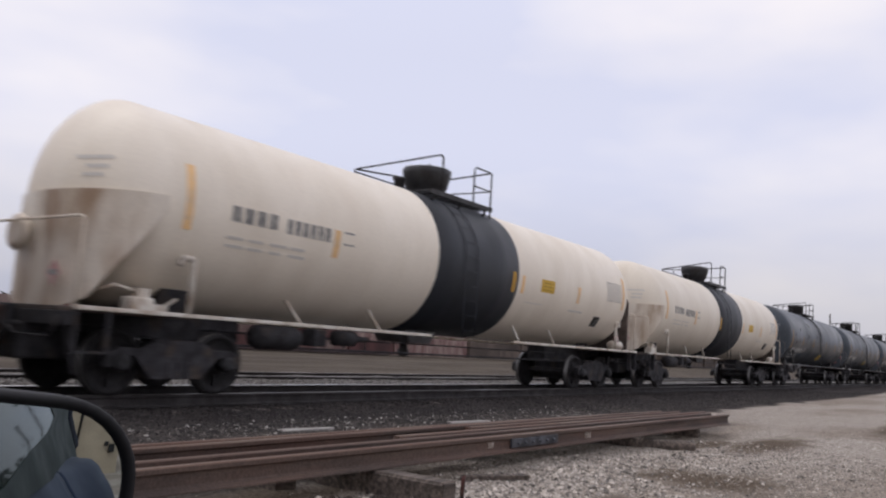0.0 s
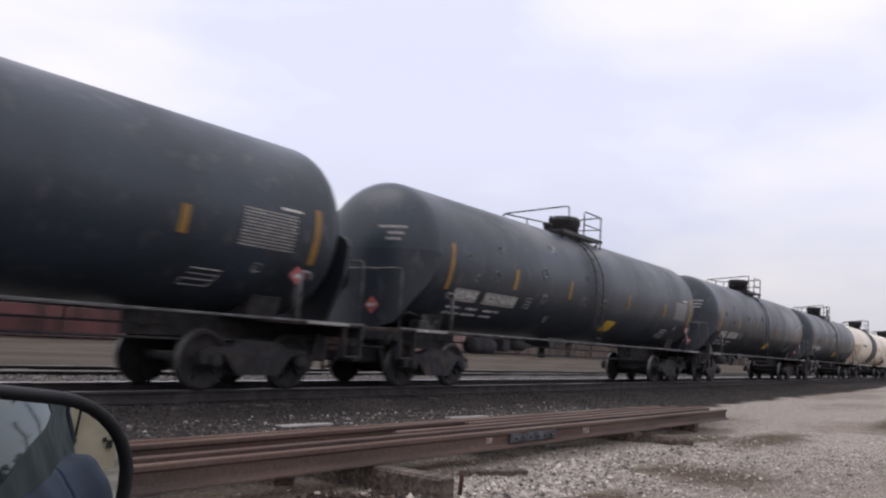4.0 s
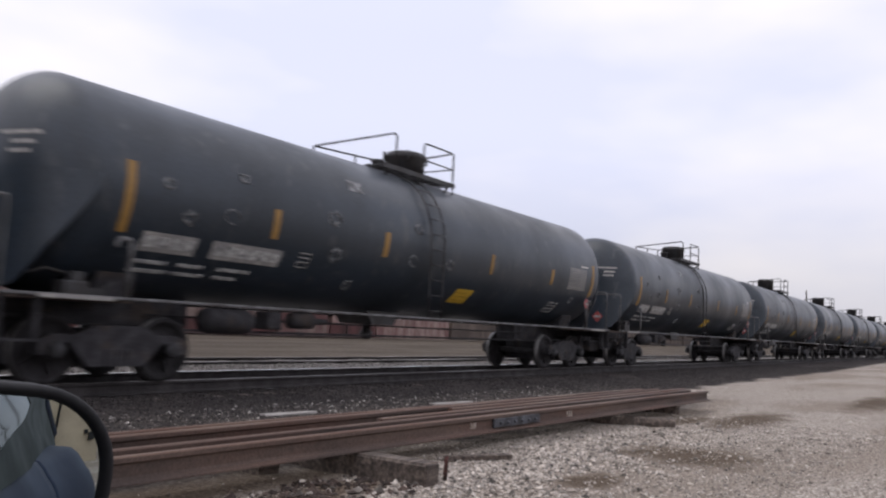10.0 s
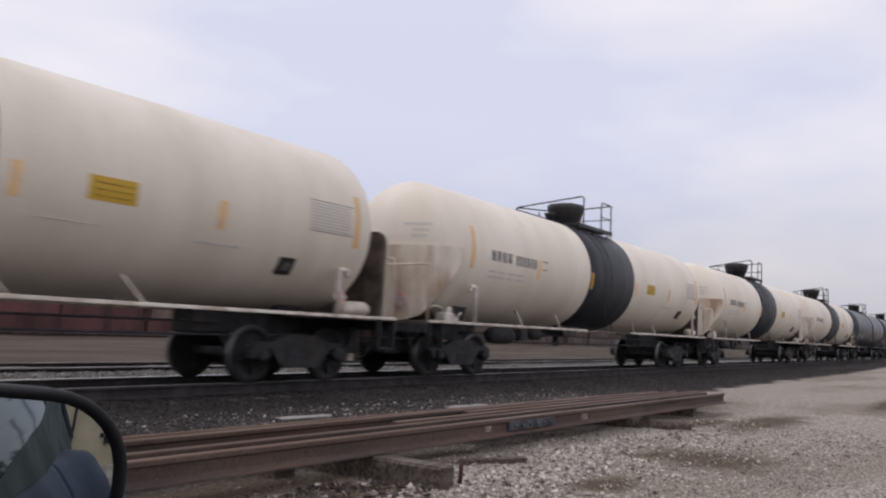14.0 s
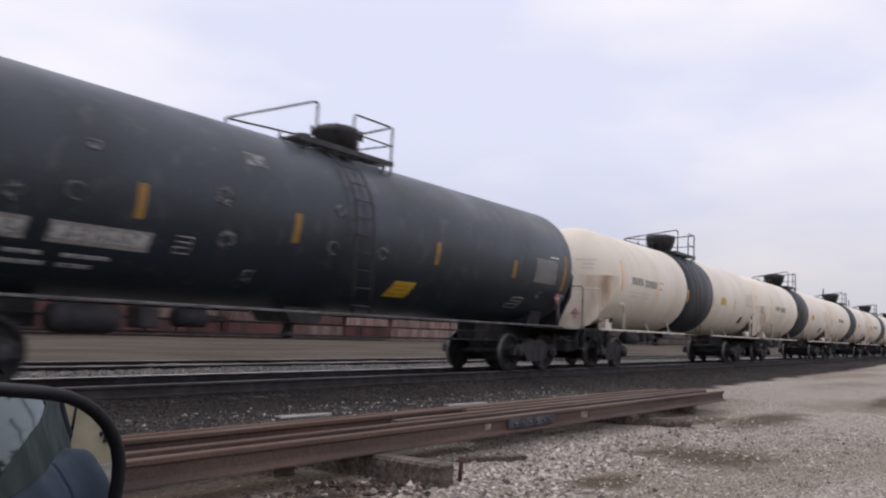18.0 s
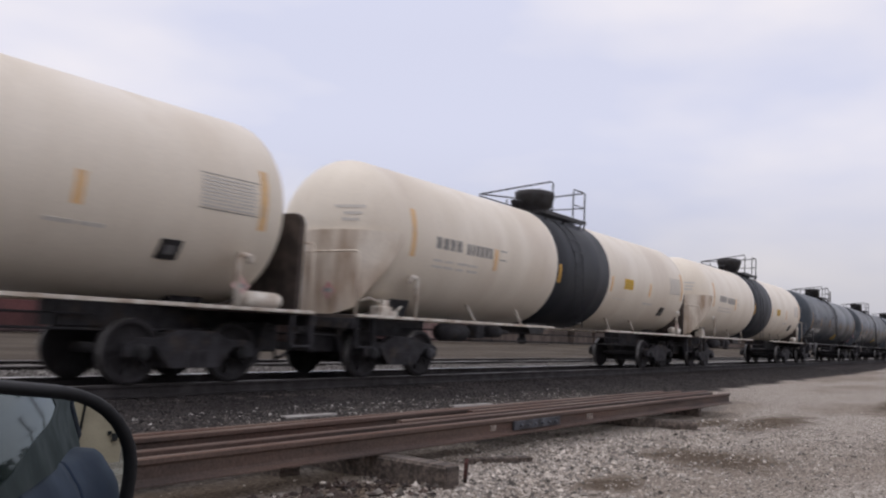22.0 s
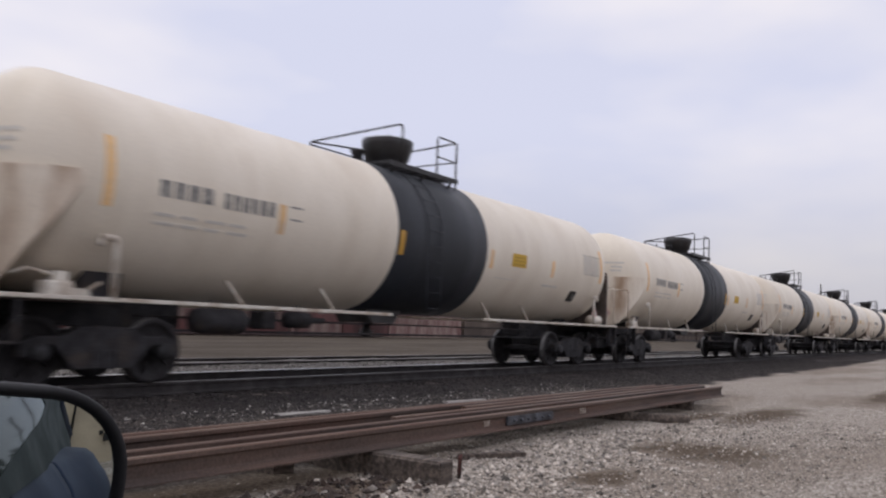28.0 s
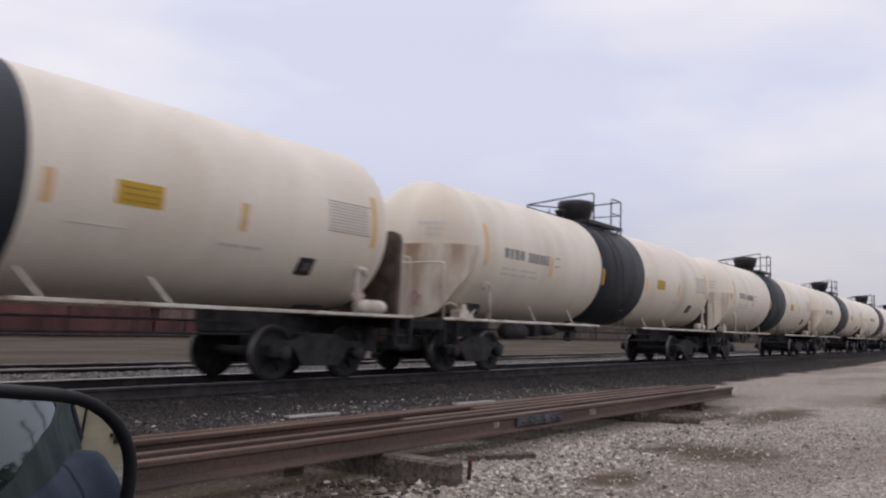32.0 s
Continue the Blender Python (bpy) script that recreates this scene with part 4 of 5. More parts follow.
# small surges of the train about its even run: seconds, metres
SLACK = [(0, 0.15), (0.25, 0.05), (0.65, -0.48), (1, -0.50), (2, -0.72), (3, -0.65), (3.5, -0.50), (5.5, -0.40), (6, -0.25), (7, 0), (9, -0.12), (10, 0), (14, 0), (15, -0.20),
         (16.5, 0), (20, -0.05), (22, -0.05), (23, 0.14), (24, -0.28), (26, 0), (28, -0.10), (31, 0.12), (32, 0.05)]


def travelled(t):
    """Metres the train has gone since the start."""
    for (a, u), (b, v) in zip(SLACK, SLACK[1:]):
        if t <= b:
            k = max(0.0, (t - a) / (b - a))
            break
    run_in = u + (v - u) * k * k * (3 - 2 * k)
    return 1.055 * (-0.00018523 * t ** 3 + 0.01528066 * t ** 2 + 19.73492429 * t + 0.00923 + run_in)


def car_pose(n, t):
    return pose(14.1 + travelled(t) - n * CAR_STEP, TRACK_Y, RAIL_Z - CAR_RAIL)


BLACK_CARS = set(range(-8, -1)) | set(range(2, 13)) | {20, 21, 22}
WHITE_PROTO, BLACK_PROTO = tank_car(True), tank_car(False)
BAND_REFLECTOR_AHEAD = (0, 1, 26, 30)
TRAIN = {}
for n in range(-8, 38):
    proto = (BLACK_PROTO if n in BLACK_CARS else WHITE_PROTO)[0]
    first = (n == -8) or (n == -1)
    TRAIN[n] = proto if first else copy_thing(proto, car_pose(n, 0))


# three of the black cars carry their dome at the other end of the grating
for n in (6, 8, 9):
    for c in TRAIN[n].children:
        if c.name.startswith("valve_dome"):
            c.location.x -= 1.4
        if c.name.startswith("relief_valve"):
            c.location.x += 1.5
for n, d in ((6, 0.7), (9, 0.35)):
    for c in TRAIN[n].children:
        if c.name.startswith("warning_panel"):
            c.location.x += d
# the last white car ahead of the black ones has a heavily rusted end
for c in TRAIN[1].children:
    if c.name.startswith("head_shield") and c.data.materials[0] == WHITE_SHIELD:
        c.data = c.data.copy()
        c.data.materials[0] = RUSTED_SHIELD
# some white cars carry the band's reflector at its other edge
for n in BAND_REFLECTOR_AHEAD:
    for c in TRAIN[n].children:
        if c.name.startswith("band_reflector"):
            c.location.x = 2.86
for c in TRAIN[26].children:
    if c.name.startswith("warning_panel"):
        c.location.x = -0.48


def wheels_of(car):
    return sorted((c for c in car.children if c.name.startswith("wheelset")), key=lambda c: c.location.x)


def motions():
    times = sorted({i * 0.5 for i in range(65)} | {t for t, d in SLACK} | {0.4})
    for n, car in TRAIN.items():
        walk(car, [(t, car_pose(n, t)) for t in times])
    lead = wheels_of(TRAIN[-8])
    for w in lead:
        x = w.location.x
        walk(w, [(i / FPS, pose(x, 0, WHEEL_R + CAR_RAIL, 0, math.degrees(travelled(i / FPS) / WHEEL_R), 0)) for i in range(32 * FPS + 1)])
    for n, car in TRAIN.items():
        if n != -8:
            for w, own in zip(wheels_of(car), lead):
                w.rotation_mode = "QUATERNION"
                w.animation_data_create()
                w.animation_data.action = own.animation_data.action
                w.animation_data.action_slot = own.animation_data.action_slot


# ---- pile of old rails on timbers beside the track ----
def build_rail_pile():
    rows = [(4.64, 0.9, 14.95, -0.265, 0), (4.89, 0.6, 14.75, -0.265, 0), (5.06, 6.1, 15.0, -0.262, 0), (5.23, 7.6, 14.3, -0.264, 0), (5.44, 0.3, 14.0, -0.272, 0.02), (5.60, 1.2, 13.0, -0.265, 0.02)]
    for y, x0, x1, z, lean in rows:
        ob = new("rail", rail_mesh(x0, x1, RUST, RUST_TOP))
        tagged(ob, "long rusty scrap rail lying on timbers", "rail", "old rails in a pile")
        ob.location = (0, y, z)
        ob.rotation_euler.z = random.uniform(-0.004, 0.004) - (0.012 if y > 5.5 else 0)
        on_lot(ob)
    # added bar and studs stand in for a blue window smear; painted tags on the web
    front = bpy.data.objects["rail"]
    for o in bpy.data.objects:
        if o.get("group") == "old rails in a pile" and o.location.y < 4.65:
            front = o
    part("joint_bar", box(7.48, 8.50, -0.045, -0.012, 0.040, 0.138, 0.008), BLUE_PATCH, front, "dull blue-grey bar in place of a smear on the window glass")
    for i in range(6):
        part("bolt", lathe([(-0.075, 0.004), (-0.072, 0.016), (-0.05, 0.018), (-0.04, 0.018)], "y", 8), BLUE_PATCH, front, at=(7.60 + i * 0.155, 0, 0.088))
    part("chalk_tag", box(7.05, 7.16, -0.017, -0.009, 0.060, 0.120), CHALK_TAG, front, "pale square paint tag")
    tag = bmesh.new()
    for i in range(3):
        box_into(tag, 9.25 + i * 0.06, 9.285 + i * 0.06, -0.017, -0.009, 0.050, 0.125)
    part("chalk_tag", tag, CHALK_TAG, front, "pale unreadable paint marks")


CHALK_TAG = material("pale_paint_tag", (0.36, 0.32, 0.28), 0.8, dark=(0.2, 0.15, 0.12), scale=20)
PALE_WOOD = material("bleached_plank", (0.46, 0.44, 0.41), 0.85, dark=(0.25, 0.23, 0.21), scale=4, stretch=(0.6, 8, 8), fine_amount=0.25, bump=0.3)
RED_PAINT = material("chipped_red_paint", (0.105, 0.040, 0.034), 0.7, dark=(0.045, 0.030, 0.026), scale=12, fine_amount=0.3, bump=0.3)


def timber(x0, y0, x1, y1, top, wide, high, label, edge=0.012):
    """A squared tie from one place to another, with worn corners and ragged ends."""
    length = math.hypot(x1 - x0, y1 - y0)
    bm = box(0, length, -wide / 2, wide / 2, 0, high, edge)
    for v in bm.verts:
        v.co += Vector((random.uniform(-0.015, 0.015), random.uniform(-0.006, 0.006), random.uniform(-0.006, 0.006)))
    ob = thing("timber", label, "timber", "timbers under the rail pile", bm=bm, mat=TIMBER)
    ob.location = (x0, y0, top - high)
    ob.rotation_euler.z = math.atan2(y1 - y0, x1 - x0)
    return on_lot(ob)


build_rail_pile()
timber(4.70, 5.05, 4.64, 6.00, -0.267, 0.24, 0.22, "dark weathered railway tie under the pile of rails")
timber(5.38, 3.86, 5.28, 5.60, -0.275, 0.20, 0.22, "dark weathered railway tie poking out from under the rails")
timber(11.68, 4.02, 10.60, 6.05, -0.335, 0.17, 0.16, "dark round-edged log under the pile of rails", 0.055)
timber(2.60, 3.9, 2.55, 6.1, -0.267, 0.25, 0.22, "dark weathered railway tie under the pile of rails")
timber(13.9, 4.74, 13.7, 6.0, -0.267, 0.24, 0.22, "dark weathered railway tie under the pile of rails")
timber(6.50, 4.50, 7.15, 4.18, -0.415, 0.12, 0.09, "flat grey board half sunk in the gravel")
for x0, y0, x1, y1 in ((7.25, 7.98, 8.15, 7.93), (10.75, 7.80, 11.75, 7.68), (14.3, 7.45, 15.0, 7.40)):
    p = timber(x0, y0, x1, y1, -0.30, 0.11, 0.032, "bleached pale plank lying at the foot of the ballast")
    p.name = "plank"
    p.data.materials[0] = PALE_WOOD
    p["category"], p["group"] = "plank", "planks by the ballast"
    p.location.z = ground_height(y0) + 0.0
stake = thing("stake", "short stake with chipped red paint beside the timber", "stake", bm=prism([(-0.02, -0.30), (0.02, -0.30), (0.02, -0.05), (0.0, 0.0), (-0.02, -0.03)], -0.015, 0.015), mat=RED_PAINT)
stake.location, stake.rotation_euler = (5.55, 3.84, -0.23), (0.1, -0.35, 0.4)
on_lot(stake)


# ---- loose stones ----
def scatter(name, label, mat, count, spot, size, lot=False):
    """Many small broken stones as one mesh: each a jittered eight-sided lump half sunk in the ground."""
    rng = np.random.default_rng(len(name) + count)
    base = np.array([(1, 0, 0), (-1, 0, 0), (0, 1, 0), (0, -1, 0), (0, 0, 1), (0, 0, -1)], float)
    tri = np.array([(0, 2, 4), (2, 1, 4), (1, 3, 4), (3, 0, 4), (2, 0, 5), (1, 2, 5), (3, 1, 5), (0, 3, 5)])
    places = lot_xy(spot(rng, count)) if lot else spot(rng, count)
    r = size(rng, count)
    v = base[None] * (1 + rng.uniform(-0.35, 0.35, (count, 6, 1))) + rng.uniform(-0.3, 0.3, (count, 6, 3))
    v *= r[:, None, None] * np.stack([rng.uniform(0.8, 1.4, count), rng.uniform(0.7, 1.2, count), rng.uniform(0.5, 0.85, count)], 1)[:, None, :]
    a = rng.uniform(0, 6.283, count)
    c, s = np.cos(a)[:, None], np.sin(a)[:, None]
    v = np.stack([v[..., 0] * c - v[..., 1] * s, v[..., 0] * s + v[..., 1] * c, v[..., 2]], -1)
    z = np.array([ground_height(y) + (0.030 * noise.noise((x * 0.8, y * 0.8, 0)) + 0.022 * noise.noise((x * 3, y * 3, 7)) if -6 < x < 36 else 0) for x, y in places])
    v += np.column_stack([places, z + r * 0.25])[:, None, :]
    f = tri[None] + (np.arange(count) * 6)[:, None, None]
    me = bpy.data.meshes.new(name)
    me.from_pydata(v.reshape(-1, 3).tolist(), [], f.reshape(-1, 3).tolist())
    me.materials.append(mat)
    return tagged(new(name, me), label, "gravel", kind="stuff")


def clear_of_damp_and_shade(rng, p):
    """Fewer loose stones lie on the worn damp patches and the shade painted under the pile."""
    for cx, cy, a, b in DAMP_AND_SHADE:
        inside = (((p[:, 0] - cx) / a) ** 2 + ((p[:, 1] - cy) / b) ** 2 < 1.1) & (rng.uniform(0, 1, len(p)) < 0.95)
        p[inside] = np.column_stack([rng.uniform(5, 14, inside.sum()), rng.uniform(1.6, 4.5, inside.sum())])
    return p


def lot_spots(rng, n):
    t = rng.uniform(0, 1, n) ** 1.5
    d = 4.5 + t * 30
    a = np.radians(rng.uniform(-2, 62, n))
    p = np.column_stack([d * np.cos(a), d * np.sin(a)])
    keep = p[:, 1] < np.where(p[:, 0] > 15, 6.3, 7.8)
    p[~keep] = np.column_stack([rng.uniform(4, 14, (~keep).sum()), rng.uniform(1.5, 4.6, (~keep).sum())])
    return clear_of_damp_and_shade(rng, p)


def strip(x0, x1, y0, y1, power=1.0):
    return lambda rng, n: np.column_stack([x0 + (x1 - x0) * rng.uniform(0, 1, n) ** power, rng.uniform(y0, y1, n)])


scatter("gravel", "pale broken limestone gravel strewn over the lot", STONE, 42000, lot_spots, lambda rng, n: 0.005 + 0.011 * rng.uniform(0, 1, n) ** 4, lot=True)
scatter("rubble", "pale fist-sized limestone rubble beside the rail pile", STONE, 9000,
        lambda rng, n: clear_of_damp_and_shade(rng, np.column_stack([rng.normal(6.8, 2.3, n), rng.normal(3.75, 0.50, n)])), lambda rng, n: 0.007 + 0.025 * rng.uniform(0, 1, n) ** 4, lot=True)
SLAB = material("dusty_grey_slab_stone", (0.21, 0.185, 0.16), 0.85, dark=(0.09, 0.078, 0.066), scale=7, fine=60, fine_amount=0.25, bump=0.2, vary=0.5, island=True)
CLOD = material("reddish_brown_clods", (0.075, 0.050, 0.038), 0.9, dark=(0.035, 0.025, 0.021), scale=9, fine=60, fine_amount=0.25, bump=0.2, vary=0.6, island=True)
scatter("clods", "dark reddish clods and bark lying before the timbers", CLOD, 550, lambda rng, n: np.column_stack([rng.normal(4.45, 0.60, n), rng.normal(4.25, 0.22, n)]), lambda rng, n: 0.010 + 0.035 * rng.uniform(0, 1, n) ** 3, lot=True)
scatter("broken_slabs", "flat broken pale stones beside the timbers", SLAB, 70, lambda rng, n: np.column_stack([rng.normal(3.9, 0.75, n), rng.normal(4.12, 0.16, n)]), lambda rng, n: 0.012 + 0.05 * rng.uniform(0, 1, n) ** 2.5, lot=True)
scatter("track_ballast", "sooty dark ballast on the bank of the near track", BALLAST_STONE, 26000, strip(1, 50, 7.75, 9.95, 1.6), lambda rng, n: rng.uniform(0.012, 0.026, n))
scatter("outer_ballast", "sooty dark ballast spilled out past the rail pile", BALLAST_STONE, 9000, strip(17, 60, 6.7, 8.0, 1.5), lambda rng, n: rng.uniform(0.010, 0.024, n))
scatter("bank_rubble", "grey-brown stones behind the rail pile", BANK_STONE, 12000, strip(2, 19, 6.1, 8.6), lambda rng, n: rng.uniform(0.008, 0.022, n), lot=True)
scatter("pale_stones", "scattered pale stones at the foot of the ballast", PALE_BALLAST, 1300, strip(2, 17, 6.3, 8.9), lambda rng, n: 0.008 + 0.024 * rng.uniform(0, 1, n) ** 3, lot=True)
scatter("middle_ballast", "grey ballast between the two tracks", GREY_BALLAST, 16000, strip(3, 46, 12.0, 14.5, 1.5), lambda rng, n: rng.uniform(0.018, 0.036, n))


# ---- beyond the tracks: stacks of rusty steel, a pale shed, trees, masts ----
STACK_RED = material("faded_red_steel", (0.125, 0.046, 0.044), 0.8, dark=(0.075, 0.036, 0.034), scale=0.7, stretch=(1, 1, 0.4), fine=6, fine_amount=0.12, bump=0.1, vary=0.3)
STACK_PALE = material("faded_pink_steel", (0.25, 0.185, 0.162), 0.8, dark=(0.15, 0.085, 0.078), scale=1.2, stretch=(1, 1, 0.3), fine=5, fine_amount=0.15, bump=0.1, vary=0.3)
STACK_BROWN = material("weathered_brown_steel", (0.125, 0.096, 0.078), 0.85, dark=(0.080, 0.062, 0.052), scale=0.7, stretch=(1, 1, 0.4), fine=6, fine_amount=0.15, bump=0.1, vary=0.3)
PIPE_MAROON = material("dark_maroon_pipe", (0.050, 0.026, 0.025), 0.8, dark=(0.030, 0.018, 0.018), scale=2)
SHED_WHITE = material("dirty_white_siding", (0.62, 0.61, 0.58), 0.7, dark=(0.42, 0.40, 0.37), scale=2, stretch=(3, 3, 0.4), fine_amount=0.1, bump=0.1)
SHED_ROOF = material("grey_sheet_roof", (0.22, 0.22, 0.23), 0.6, dark=(0.13, 0.12, 0.12), scale=2)
for i in range(32):
    x = 16 + i * 6.0 + random.uniform(-0.03, 0.03)
    y = 45 + random.uniform(-0.8, 0.8)
    weathered = i > 8
    stack = thing("steel_stack", "stack of brown weathered steel beams on the dirt" if weathered else "stack of faded red and pale steel beams on the dirt", "steel stack", "steel stacks beyond the tracks")
    stack.location = (x, y, -0.40)
    stack.rotation_euler.z = random.uniform(-0.03, 0.03)
    for k in range(3):
        w = 2.955 + random.uniform(-0.06 if k == 0 else -0.3, 0.0)
        h = (0.95, 0.75, 0.60)[k]
        z = (0, 0.97, 1.74)[k]
        part("beam", box(-w, w, -0.7, 0.7, z, z + h, 0.03), STACK_BROWN if weathered else STACK_RED if random.random() < 0.5 else STACK_PALE, stack)
        part("spacer", box(-w + 0.2, -w + 0.35, -0.7, 0.7, z + h - 0.005, z + h + 0.03), TIMBER, stack)
        part("spacer", box(w - 0.35, w - 0.2, -0.7, 0.7, z + h - 0.005, z + h + 0.03), TIMBER, stack)


for z in (0.02, 1.02):
    pipe = thing("pipe", "long dark maroon pipe lying before the steel stacks", "pipe", "pipes beyond the tracks", bm=tube([(-21, 0, 0), (0, random.uniform(-0.05, 0.05), 0), (21, 0, 0)], 0.075, 8), mat=PIPE_MAROON)
    pipe.location = (32, 43.2, -0.40 + z)
    for k in (-18, 0, 18):
        if z > 0.5:
            part("pipe_stand", box(k - 0.06, k + 0.06, -0.06, 0.06, -1.10, -0.05), PIPE_MAROON, pipe)


def shed(x, y, w, d, h):
    ob = thing("shed", "low dirty-white shed with a grey sheet roof", "shed", "sheds beyond the tracks")
    ob.location = (x, y, -0.40)
    part("wall", box(-w / 2, w / 2, -d / 2, d / 2, 0, h), SHED_WHITE, ob)
    part("roof", prism([(-w / 2 - 0.2, h), (w / 2 + 0.2, h), (w / 2 + 0.2, h + 0.08), (0, h + 0.5), (-w / 2 - 0.2, h + 0.08)], -d / 2 - 0.2, d / 2 + 0.2), SHED_ROOF, ob)
    part("door", box(-0.5, 0.5, -d / 2 - 0.04, -d / 2, 0, min(2.0, h - 0.1)), SHED_ROOF, ob)
    for k in (-1, 1):
        part("window", box(k * w * 0.3 - 0.4, k * w * 0.3 + 0.4, -d / 2 - 0.03, -d / 2, h * 0.45, h * 0.8), BLACK_PART, ob)


shed(7.0, 52, 7.0, 4, 1.9)
shed(-3.0, 55, 8.0, 4, 2.0)

LEAF = material("bare_winter_brush", (0.085, 0.080, 0.062), 0.9, dark=(0.040, 0.042, 0.034), scale=0.6, fine=3, fine_amount=0.3, bump=0, island=True, vary=0.4)
BARK = material("grey_bark", (0.10, 0.085, 0.07), 0.9, dark=(0.05, 0.042, 0.036), scale=4)


def brush_belt(name, label, seed, count, xs, ys, low, high):
    """A far belt of brush and small trees: ragged tufts of many small blades."""
    rng = np.random.default_rng(seed)
    verts, faces = [], []
    for i in range(count):
        x, y = rng.uniform(*xs), rng.uniform(*ys)
        h = rng.uniform(low, high)
        for k in range(60):
            p = np.array([x, y, 0]) + np.array([rng.normal(0, h * 0.5), rng.normal(0, 1), -0.4 + h * rng.uniform(0.05, 1) ** 1.2])
            d = rng.normal(0, 0.5, (3, 3)) * (0.5 + 0.12 * h)
            n = len(verts)
            verts += (p + d).tolist()
            faces.append((n, n + 1, n + 2))
    me = bpy.data.meshes.new(name)
    me.from_pydata(verts, [], faces)
    me.materials.append(LEAF)
    tagged(new(name, me), label, "trees", kind="stuff")


brush_belt("far_brush", "far belt of grey-brown brush and small trees", 5, 220, (-260, 620), (230, 300), 3.0, 9.0)
brush_belt("brush_behind", "dark brush along the far side of the lot, behind the car", 9, 90, (14, 60), (-66, -56), 3.0, 5.5)


def mast(x, y, h, arms):
    ob = thing("signal_mast", "thin grey mast with crossarms beyond the train", "mast", "masts beyond the train")
    ob.location = (x, y, -0.40)
    part("pole", tube([(0, 0, 0), (0, 0, h)], 0.16, 8), BARK, ob)
    for z in arms:
        part("crossarm", tube([(-1.3, 0, z), (1.3, 0, z)], 0.10, 6), BARK, ob)


mast(241, 40, 16.6, (14.6, 15.6))
mast(330, 46, 18.0, (16.5,))


# ---- the parked vehicle from which the view is taken: flank, mirror and what the mirror shows ----
BLUE_PAINT = material("dusty_dark_blue_car_paint", (0.028, 0.042, 0.080), 0.50, dark=(0.020, 0.030, 0.058), scale=2, fine_amount=0.05, bump=0.0)
BLUE_PAINT.node_tree.nodes["Principled BSDF"].inputs["Specular IOR Level"].default_value = 0.15
TRIM_BLACK = material("black_plastic_trim", (0.014, 0.015, 0.016), 0.5, dark=(0.010, 0.010, 0.011), scale=8, fine=150, fine_amount=0.15, bump=0.06)
SHELL_BLACK = material("satin_black_shell", (0.006, 0.006, 0.007), 0.75, dark=(0.006, 0.006, 0.007), scale=8, fine=200, fine_amount=0.15, bump=0.04)
# the lot and trees mirrored in the pillar's paint, mixed into its base colour
REFLECTION_TINT = material("grey_green_reflection_tint", (0.045, 0.055, 0.055), 0.55, dark=(0.030, 0.040, 0.040), scale=4, fine_amount=0.2, bump=0.0)
REFLECTION_TINT.node_tree.nodes["Principled BSDF"].inputs["Specular IOR Level"].default_value = 0.15
MIRROR = bpy.data.materials.new("mirror_glass")
MIRROR.use_nodes = True
MIRROR.node_tree.nodes["Principled BSDF"].inputs["Base Color"].default_value = (0.50, 0.56, 0.565, 1)
MIRROR.node_tree.nodes["Principled BSDF"].inputs["Metallic"].default_value = 1.0
MIRROR.node_tree.nodes["Principled BSDF"].inputs["Roughness"].default_value = 0.0
TINTED = bpy.data.materials.new("tinted_window_glass")
TINTED.use_nodes = True
TINTED.node_tree.nodes["Principled BSDF"].inputs["Base Color"].default_value = (0.02, 0.03, 0.03, 1)
TINTED.node_tree.nodes["Principled BSDF"].inputs["Roughness"].default_value = 0.04
TINTED.node_tree.nodes["Principled BSDF"].inputs["Specular IOR Level"].default_value = 0.2

VEHICLE_TURN = 15.0
vehicle = thing("parked_car", "dark blue parked car with a black door mirror", "car")
vehicle.location, vehicle.rotation_euler.z = (0, 0, LOT_Z), radians(VEHICLE_TURN)
on_lot(vehicle)
# local axes: x out of the passenger side, y ahead, z up from the lot
FLANK = [(0.10, 1.125), (0.22, 1.12), (0.275, 1.10), (0.300, 1.06), (0.330, 1.00), (0.365, 0.93), (0.395, 0.84), (0.415, 0.72), (0.42, 0.58), (0.405, 0.42), (0.36, 0.30), (0.28, 0.25)]


def body_side(y0, y1, steps):
    """A length of the swelling flank, with the haunch over the rear wheel, 2 cm of sheet and lining thick."""
    bm = bmesh.new()
    rings = []
    for i in range(steps + 1):
        y = y0 + (y1 - y0) * i / steps
        drop = 0.045 * max(0.0, min(1.0, (-1.0 - y) / 0.8)) + (0.06 * (1 - math.exp(-((y + 2.15) / 0.75) ** 2)) if y > -2.15 else 0.0)
        swell = 0.165 * math.exp(-((y + 2.15) / 0.62) ** 2)
        tail = 0.10 * max(0.0, (-2.3 - y) / 0.8) ** 2
        ring = [(x + swell * min(1, x / 0.3) - tail, z - drop * max(0.0, (z - 0.58) / 0.54)) for x, z in FLANK]
        ring += [(x - 0.02, z - 0.012) for x, z in reversed(ring)]
        rings.append([bm.verts.new((x, y, z)) for x, z in ring])
    k = len(rings[0])
    for a, b in zip(rings, rings[1:]):
        for j in range(k):
            bm.faces.new((a[j], a[(j + 1) % k], b[(j + 1) % k], b[j])).smooth = True
    bm.faces.new(rings[0])
    bm.faces.new(rings[-1])
    bmesh.ops.recalc_face_normals(bm, faces=bm.faces[:])
    return bm


part("door", body_side(-0.45, 0.86, 6), BLUE_PAINT, vehicle)
part("rear_door", body_side(-1.42, -0.456, 14), BLUE_PAINT, vehicle)
part("rear_fender", body_side(-3.10, -1.426, 30), BLUE_PAINT, vehicle)
